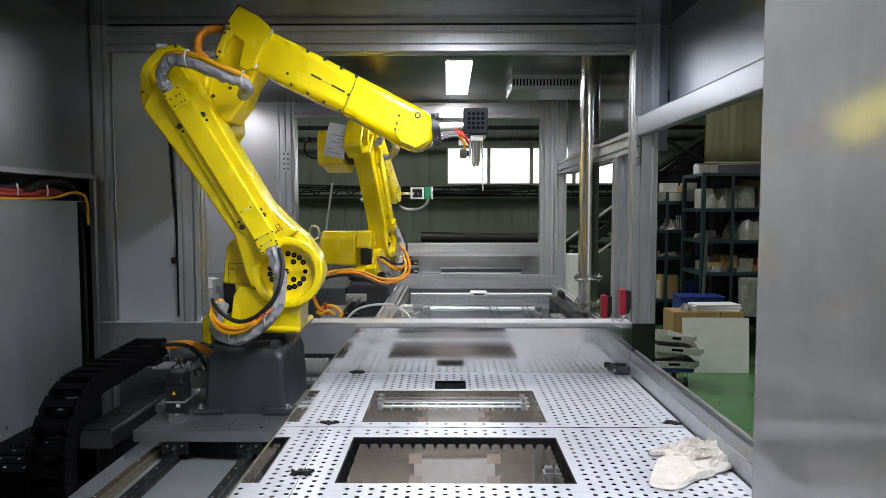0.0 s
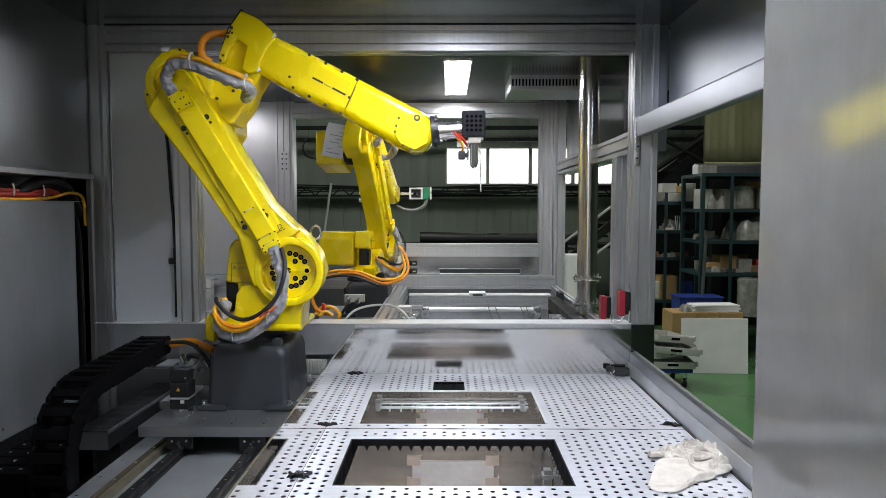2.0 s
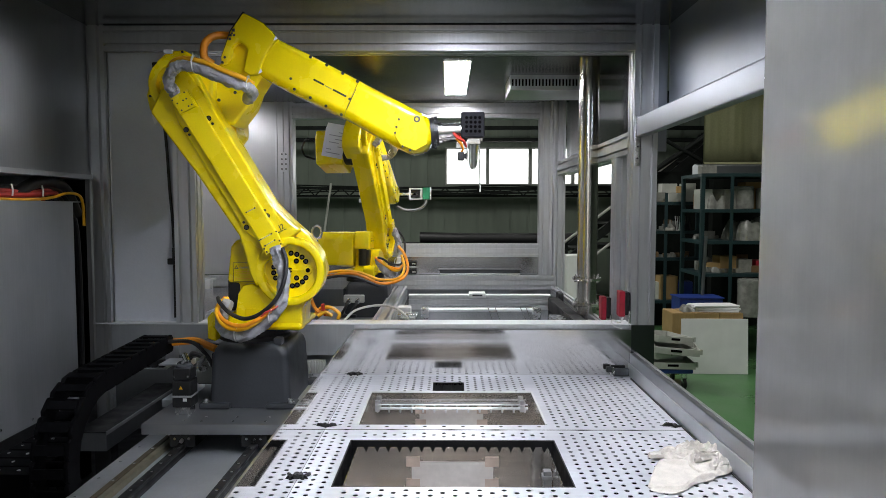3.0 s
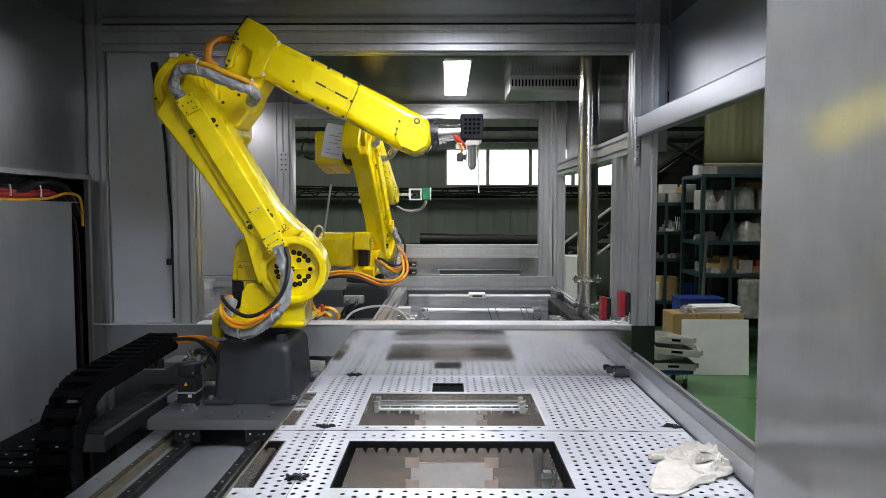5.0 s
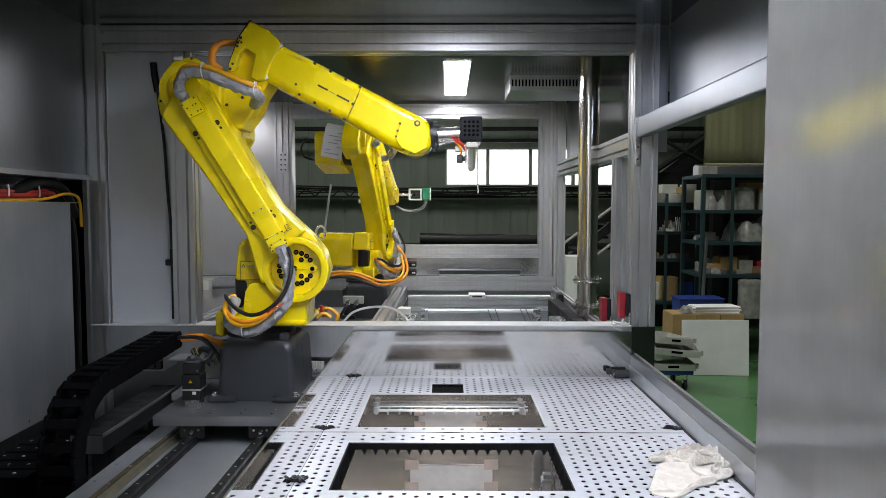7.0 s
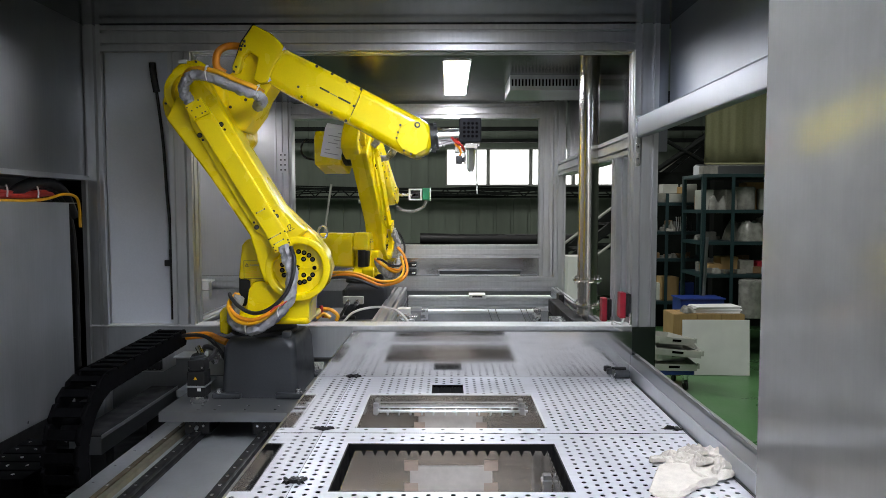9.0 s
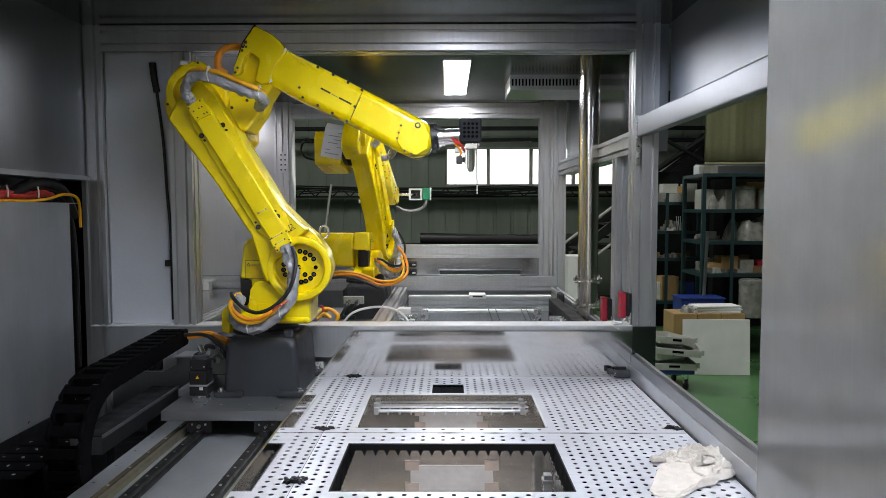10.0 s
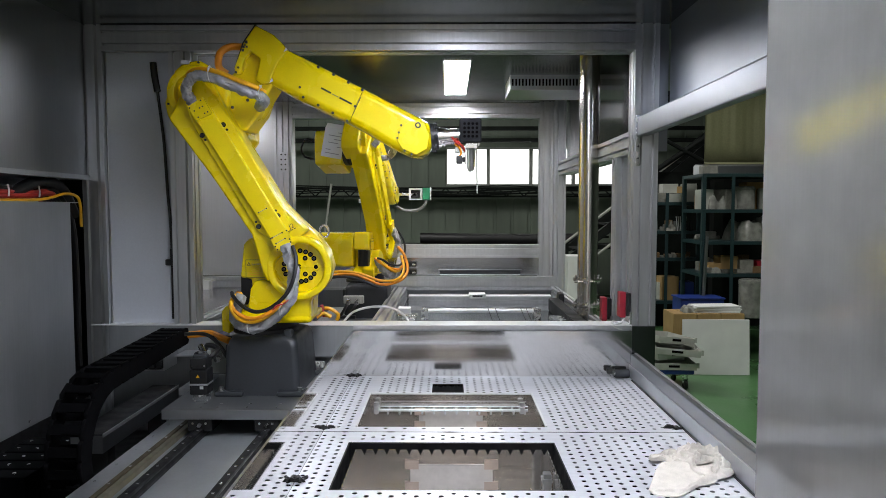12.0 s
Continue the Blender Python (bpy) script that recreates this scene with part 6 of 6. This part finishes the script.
def hall_things():
    # racks beside the cell, seen through the long opening
    rack(2.55, 3.75, 6.85, 7.45, (0.45, 0.87, 1.20, 1.52, 1.88), 1.88, "teal steel storage rack crowded with bags, tins and boxes")
    rack(2.28, 2.80, 7.55, 8.05, (0.50, 0.98, 1.28, 1.60), 1.70, "dark steel storage rack with small parts")
    single("gutter_beam", prism([(7.12, 1.882), (7.32, 1.882), (7.32, 1.98), (7.26, 2.0), (7.12, 1.98)], 2.62, 4.4, "x", bevel=0.008), STEEL_DULL, "dull grey steel ledge above the rack", "ledge")
    # hanging olive tarpaulin in shallow folds
    bm = bmesh.new()
    n = 60
    front, back = [], []
    for i in range(n + 1):
        x = 2.70 + i * 1.5 / n
        y = 7.22 + 0.010 * math.sin(i * 0.45) + 0.006 * math.sin(i * 1.9)
        front.append([bm.verts.new((x, y + 0.012 * math.sin(i * 0.6 + z), z)) for z in (1.994, 2.2, 2.5, 2.9)])
    for u, w in zip(front, front[1:]):
        for k in range(3):
            bm.faces.new((u[k], w[k], w[k + 1], u[k + 1]))
    bmesh.ops.solidify(bm, geom=bm.faces[:], thickness=0.006)
    tp = thing("tarpaulin", "olive yellow plastic tarpaulin standing in folds on the ledge", "curtain")
    part("sheet", bm, OLIVE, tp, smooth=2)
    part("hem", boxes((2.70, 4.20, 7.195, 7.205, 1.995, 2.012), bevel=0.002), OLIVE, tp)
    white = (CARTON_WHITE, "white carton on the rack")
    brown = (BROWN_CARD, "brown carton on the rack")
    grey = (GREY_PLASTIC, "grey plastic box on the rack")
    carton(2.66, 7.00, 1.881, 0.15, 0.12, 0.08, *white)
    carton(2.50, 7.75, 1.702, 0.17, 0.14, 0.10, *grey)
    carton(2.36, 7.7, 1.601, 0.16, 0.2, 0.10, *white)
    carton(2.54, 7.68, 1.601, 0.16, 0.2, 0.09, *grey)
    carton(2.66, 7.1, 1.521, 0.12, 0.2, 0.20, *grey)
    carton(2.86, 7.08, 1.521, 0.16, 0.2, 0.20, CARTON_WHITE, "tilted white carton on the rack", 24)
    bag(2.76, 7.05, 1.521, 0.10, 0.14, 3, "crumpled clear bag on the rack")
    tin(3.06, 7.08, 1.521, 0.11, 0.22, POLYBAG, "milky plastic drum wrapped in film", "drum")
    tin(3.30, 7.08, 1.521, 0.09, 0.20, GREY_PLASTIC, "grey tin on the rack")
    carton(3.22, 7.25, 1.521, 0.2, 0.2, 0.28, *brown)
    bag(3.10, 7.08, 1.201, 0.20, 0.20, 7, "heap of milky plastic bags on the rack")
    bag(3.32, 7.1, 1.201, 0.16, 0.24, 9, "heap of milky plastic bags on the rack")
    carton(2.90, 7.1, 0.871, 0.18, 0.2, 0.16, *brown)
    carton(3.05, 7.02, 0.871, 0.14, 0.16, 0.13, *white)
    carton(3.22, 7.04, 0.871, 0.14, 0.16, 0.12, RED_PAINT, "red box on the rack", 8)
    carton(2.72, 7.05, 0.871, 0.15, 0.16, 0.09, *brown, 12)
    carton(3.38, 7.0, 0.871, 0.14, 0.16, 0.10, CARTON_WHITE, "white carton on the rack", -10)
    bag(3.36, 6.98, 0.98, 0.07, 0.07, 12, "small milky bag on a carton")
    carton(2.70, 7.68, 1.601, 0.12, 0.2, 0.20, *grey)
    carton(2.62, 7.72, 1.702, 0.10, 0.12, 0.07, *brown)
    carton(2.48, 7.70, 0.501, 0.20, 0.2, 0.26, *brown, 6)
    carton(2.68, 7.70, 0.501, 0.16, 0.2, 0.20, BLUE, "blue plastic box on the dark rack", -4)
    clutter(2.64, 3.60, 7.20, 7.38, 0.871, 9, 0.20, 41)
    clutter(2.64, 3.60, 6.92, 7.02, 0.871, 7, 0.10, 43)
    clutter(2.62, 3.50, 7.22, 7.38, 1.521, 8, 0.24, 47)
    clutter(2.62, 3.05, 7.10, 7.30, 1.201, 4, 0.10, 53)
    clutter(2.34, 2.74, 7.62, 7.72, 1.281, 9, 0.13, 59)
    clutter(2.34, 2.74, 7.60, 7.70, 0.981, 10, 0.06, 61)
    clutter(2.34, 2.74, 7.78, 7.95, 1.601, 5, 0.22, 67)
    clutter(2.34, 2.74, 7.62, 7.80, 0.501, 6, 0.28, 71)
    # a pale rag, a bundle of white rods and a leaning bar at the dark rack
    rag = cloth(((-0.06, -0.05), (-0.05, 0.06), (0.03, 0.07), (0.07, 0.0), (0.02, -0.06)), 0.02, ((-0.05, -0.03, 0.05, 0.03, 0.02, 0.05), (-0.03, 0.05, 0.04, -0.03, 0.02, 0.05)), 0.02, 77, 60, 16)
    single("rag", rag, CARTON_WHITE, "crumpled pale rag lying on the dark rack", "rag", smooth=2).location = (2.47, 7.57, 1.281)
    for k in range(6):
        rd = single("rod", rod(bmesh.new(), (0, 0, 0), (0.004 * (k - 3), 0.02, 0.16), 0.005, n=8), WHITE, "thin white plastic rod standing on the dark rack", "rod", "white rods")
        rd.location = (2.555 + 0.018 * k, 7.585, 1.281)
    single("leaning_bar", boxes((-0.014, 0.014, -0.014, 0.014, 0, 1.25), bevel=0.003), STEEL_DULL, "grey steel bar leaning on the rack", "bar").matrix_world = pose(2.53, 6.78, 0.0, -2, 3)
    bag(2.74, 6.98, 0.871, 0.07, 0.06, 31, "crumpled clear bag on the rack")
    bag(2.72, 7.05, 0.451, 0.14, 0.16, 33, "crumpled grey bag on the low shelf")
    bag(3.24, 7.02, 0.451, 0.16, 0.18, 35, "crumpled grey bag on the low shelf")
    tin(2.42, 7.7, 0.501, 0.07, 0.18, GREY_PLASTIC, "grey tin on the dark rack")
    # blue crate on the low shelf
    cr = thing("crate", "blue plastic crate standing behind the cartons", "crate", (2.28, 6.62, 0.44))
    for d in ((0, 0.42, 0, 0.015, 0, 0.20), (0, 0.42, 0.245, 0.26, 0, 0.20), (0, 0.015, 0.016, 0.244, 0, 0.20), (0.405, 0.42, 0.016, 0.244, 0, 0.20), (0.016, 0.404, 0.016, 0.244, 0, 0.012)):
        part("crate_side", boxes(d, bevel=0.004), BLUE, cr)
    part("crate_rim", boxes((-0.012, 0.432, -0.012, 0.272, 0.201, 0.215), bevel=0.004), BLUE, cr)
    st = thing("crate_stand", "dark low stand under the blue crate", "stand", (2.24, 6.6, 0))
    part("stand_top", boxes((0, 0.5, 0, 0.3, 0.41, 0.44), bevel=0.004), STEELWORK, st)
    for x in (0.01, 0.45):
        part("stand_leg", boxes((x, x + 0.04, 0.02, 0.06, 0, 0.41), bevel=0.003), STEELWORK, st)
        part("stand_leg", boxes((x, x + 0.04, 0.24, 0.28, 0, 0.41), bevel=0.003), STEELWORK, st)
    # cartons in a row with a white board leaning on them
    for k in range(3):
        carton(2.185 + k * 0.220, 6.38, 0, 0.215, 0.30, 0.555, BROWN_CARD, "tall brown carton standing on the green floor")
    bd = single("white_board", boxes((-0.305, 0.305, -0.008, 0.008, 0, 0.51), bevel=0.003), WHITE, "plain white board leaning on brown cartons", "board")
    bd.location, bd.rotation_euler = (2.462, 6.19, 0.0), (radians(-4), 0, radians(-2))
    for k in range(5):
        sh = single("paper_sheet", boxes((-0.21, 0.21, -0.10, 0.10, 0, 0.012), bevel=0.002), PAPER, "flat white paper sheet lying on the cartons", "paper", "paper sheet")
        sh.location, sh.rotation_euler = (2.50 + 0.008 * (k % 3), 6.37 + 0.01 * (k % 2), 0.561 + k * 0.0125), (0, 0, radians(2 * k - 4))
    bag(2.27, 6.36, 0.561, 0.09, 0.05, 21, "crumpled grey plastic wrap on a carton")
    tin(3.02, 6.75, 0.45, 0.12, 0.36, POLYBAG, "large clear plastic jar with a handle", "jar")
    # grey trays on a blue trolley
    tr = thing("trolley", "blue flat trolley on black castors", "trolley", (1.70, 5.62, 0))
    part("deck", boxes((0, 0.36, 0, 0.40, 0.14, 0.18), bevel=0.010), BLUE, tr)
    for x in (0.05, 0.30):
        for y in (0.05, 0.35):
            w = part("castor", lathe(bmesh.new(), (x - 0.012, y, 0.045), (x + 0.012, y, 0.045), [(0, 0.040), (0.003, 0.045), (0.021, 0.045), (0.024, 0.040)], 16), BLACK, tr)
            part("castor_fork", boxes((x - 0.02, x - 0.015, y - 0.015, y + 0.015, 0.05, 0.14), (x + 0.015, x + 0.02, y - 0.015, y + 0.015, 0.05, 0.14)), ALU_SHINY, w)
    for k in range(4):
        ty = thing("plastic_tray", "grey plastic tray stacked askew on the trolley", "tray", (1.70 + (0.01, 0.05, 0.03, 0.06)[k], 5.62, (0.182, 0.262, 0.318, 0.41)[k]), "stack of trays")
        ty.rotation_euler = (0, radians((0, -4, 3, 7)[k]), radians((-4, 10, -12, 20)[k]))
        wdt = 0.36
        part("tray_floor", boxes((0, wdt, 0, 0.36, 0, 0.006)), GREY_PLASTIC, ty)
        for d in ((0, wdt, 0, 0.008, 0.006, 0.056), (0, wdt, 0.352, 0.36, 0.006, 0.056), (0, 0.008, 0.008, 0.352, 0.006, 0.056), (wdt - 0.008, wdt, 0.008, 0.352, 0.006, 0.056)):
            part("tray_side", boxes(d, bevel=0.002), GREY_PLASTIC, ty)
        part("tray_grip", boxes((0.13, 0.22, -0.003, 0.0, 0.022, 0.042), bevel=0.001), DARK, ty)
        part("tray_lip", boxes((wdt, wdt + 0.02, -0.006, 0.02, 0.02, 0.062), bevel=0.002), GREY_PLASTIC, ty)


def hall_steelwork():
    s = thing("roof_truss", "dark steel truss and cables along the far wall", "truss", (0, 11.6, 0))
    for z in (2.66, 2.86):
        part("chord", boxes((-6, 8, 0, 0.10, z, z + 0.06)), STEELWORK, s, smooth=False)
    for z in (1.72, 1.86):
        part("chord", boxes((-6, 8, 0.1, 0.16, z, z + 0.035)), STEELWORK, s, smooth=False)
    for k in range(40):
        x = -5 + k * 0.3
        part("web", rod(bmesh.new(), (x, 0.13, 1.74), (x + 0.15, 0.13, 1.88), 0.012, n=6), STEELWORK, s)
        part("web", rod(bmesh.new(), (x + 0.15, 0.13, 1.88), (x + 0.30, 0.13, 1.74), 0.012, n=6), STEELWORK, s)
    rnd = random.Random(8)
    for k in range(6):
        z = 1.80 + 0.02 * k
        part("cable", tube(bmesh.new(), [(-6 + i * 1.4, 0.05, z + rnd.uniform(-0.05, 0.05)) for i in range(10)], 0.012, 6, 4), STEELWORK, s)
    part("brace", rod(bmesh.new(), (-2.12, -0.1, 1.0), (-1.98, -0.1, 1.95), 0.02, n=8), GREY_PLASTIC, s)
    for x in (-5.2, 4.6):
        for z in (1.73, 2.67):
            part("wall_bracket", boxes((x, x + 0.06, 0.09, 0.405, z, z + 0.03)), STEELWORK, s, smooth=False)
        part("hanger", boxes((x, x + 0.06, 0.101, 0.159, 1.755, 2.67)), STEELWORK, s, smooth=False)
    p = single("fabric_roll", tube(bmesh.new(), [(-0.45, 10.8, 1.06), (0.6, 10.8, 1.045), (2.2, 10.8, 1.05)], 0.085, 14, 6, 0.05), RUBBER, "long dark fabric roll lying on a bench", "roll")
    b = thing("bench", "dark steel bench along the far wall", "bench", (-3.2, 10.5, 0))
    part("bench_top", boxes((0, 6.6, 0, 0.7, 0.90, 0.965)), STEELWORK, b, smooth=False)
    for x in (0.1, 2.1, 4.3, 6.4):
        part("bench_leg", boxes((x, x + 0.08, 0.05, 0.13, 0, 0.90)), STEELWORK, b, smooth=False)
    # stair to a gallery, with thin pale handrails
    st = thing("steel_stair", "dark steel stair with thin pale handrails", "stair", (1.65, 9.2, 0))
    for y in (0, 0.8):
        part("stringer", prism([(0, 0.9), (0.14, 0.9), (2.6, 2.75), (2.6, 2.95), (2.46, 2.95)], y, y + 0.05), STEELWORK, st, smooth=False)
    for k in range(11):
        part("step", boxes((0.05 + k * 0.235, 0.30 + k * 0.235, 0.052, 0.798, 0.95 + k * 0.176, 0.98 + k * 0.176)), STEELWORK, st, smooth=False)
    part("handrail", rod(bmesh.new(), (-0.1, -0.03, 1.05), (2.6, -0.03, 3.1), 0.018, n=8), GREY_PLASTIC, st)
    part("handrail", rod(bmesh.new(), (-0.1, -0.03, 0.55), (1.0, -0.03, 1.4), 0.018, n=8), GREY_PLASTIC, st)
    part("stair_post", boxes((-0.08, -0.02, 0, 0.06, 0, 1.1), (2.5, 2.58, 0, 0.08, 0, 2.8)), STEELWORK, st, smooth=False)
    # heavy frame with diagonals behind the racks
    fr = thing("gallery_frame", "dark steel gallery frame with diagonal braces", "steel frame", (2.40, 8.6, 0))
    for x in (-0.05, 0.95, 2.4):
        part("column", boxes((x, x + 0.12, 0, 0.14, 0, 4)), STEELWORK, fr, smooth=False)
    part("girder", boxes((-0.05, 2.6, 0.02, 0.12, 2.8, 3.0)), STEELWORK, fr, smooth=False)
    part("brace", rod(bmesh.new(), (0.05, -0.02, 1.9), (1.0, -0.02, 2.55), 0.035, n=8), STEELWORK, fr)
    part("brace", rod(bmesh.new(), (0.1, -0.04, 2.5), (1.0, -0.04, 2.0), 0.025, n=8), STEELWORK, fr)
    part("back_sheet", boxes((-0.05, 4.2, 0.2, 0.24, 0, 2.0)), STEELWORK, fr, "dark board closing the gallery's foot", smooth=False)
    single("white_cabinet", boxes((0, 0.20, 0, 0.3, 0, 0.95), bevel=0.01), WHITE, "small white cabinet behind the rear cell", "cabinet").location = (1.46, 8.3, 0)


def fill_lamps():
    """Added fill lamps: two at the roof openings, one at the open rear wall."""
    for name, m, w, h, e in (("roof_light", pose(2.6, 4.0, 4.98), 1.6, 2.0, 105), ("roof_light", pose(-1.3, 7.2, 4.98), 3.4, 2.2, 190), ("door_light", pose(0, -8.95, 2.0, 90), 6.2, 3.8, 40)):
        la = bpy.data.lights.new(name, "AREA")
        la.shape, la.size, la.size_y, la.energy, la.color = "RECTANGLE", w, h, e, (1.0, 0.98, 0.94)
        ob = new(name, la)
        ob.matrix_world = m



# ---- build ----
hall()
front_cell()
process_table()
ceiling_light(0.04, 0.85, 1.05, STRIP, 0.018)
ceiling_light(0.045, 3.38, 1.00, STRIP_REAR, 0)
ceiling_light(-1.58, 3.35, 0.9, STRIP_REAR, 0, 0.022)
rear_cell()
exhaust_pipe()
vent_hood()
gantry()
hoses()
safety_switch(0.684, 3.004, 1.030, "red safety switch with a black cap on the side post")
safety_switch(0.696, 2.735, 1.088, "red safety switch with a white lead on the corner post")
work_glove()
small_fittings()
sensor_bracket()
chain_guide()
hall_things()
hall_steelwork()
fill_lamps()
robot_track(-0.676, 0.6, YF - 0.02, 0.822)
ARM = robot("yellow six-axis robot arm on a dark grey base and sliding carriage", (-0.676, 2.38, 0.885), 0, 0, dispenser)
REAR_ARM = robot("yellow six-axis robot arm reaching away over the rear cell", (-0.515, 4.12, 0.885), 79, 12, gripper, 0.505)
arm_extras(ARM)
rear_extras(REAR_ARM, Matrix.Rotation(radians(79), 4, "Z"))
robot_track(-0.515, YF + 0.10, YR - 0.03, 0.822)
LINKS = cable_chain()

# travel of the carriage along its bed: seconds, metres from its place at six seconds
TRAVEL = ((0, -0.1665), (1, -0.1395), (2, -0.111), (3, -0.081), (5, -0.027), (6, 0.0), (7, 0.021), (9, 0.0715), (9.5, 0.079), (10, 0.0855), (10.4, 0.0855), (11, 0.0855), (12, 0.0855))


def motions():
    walk(ARM, [(t, pose(-0.676, 2.38 + d, 0.885)) for t, d in TRAVEL])
    for k, link in enumerate(LINKS):
        walk(link, [(t, chain_pose((k + 0.5) * CHAIN_STEP, d)) for t, d in TRAVEL])


motions()
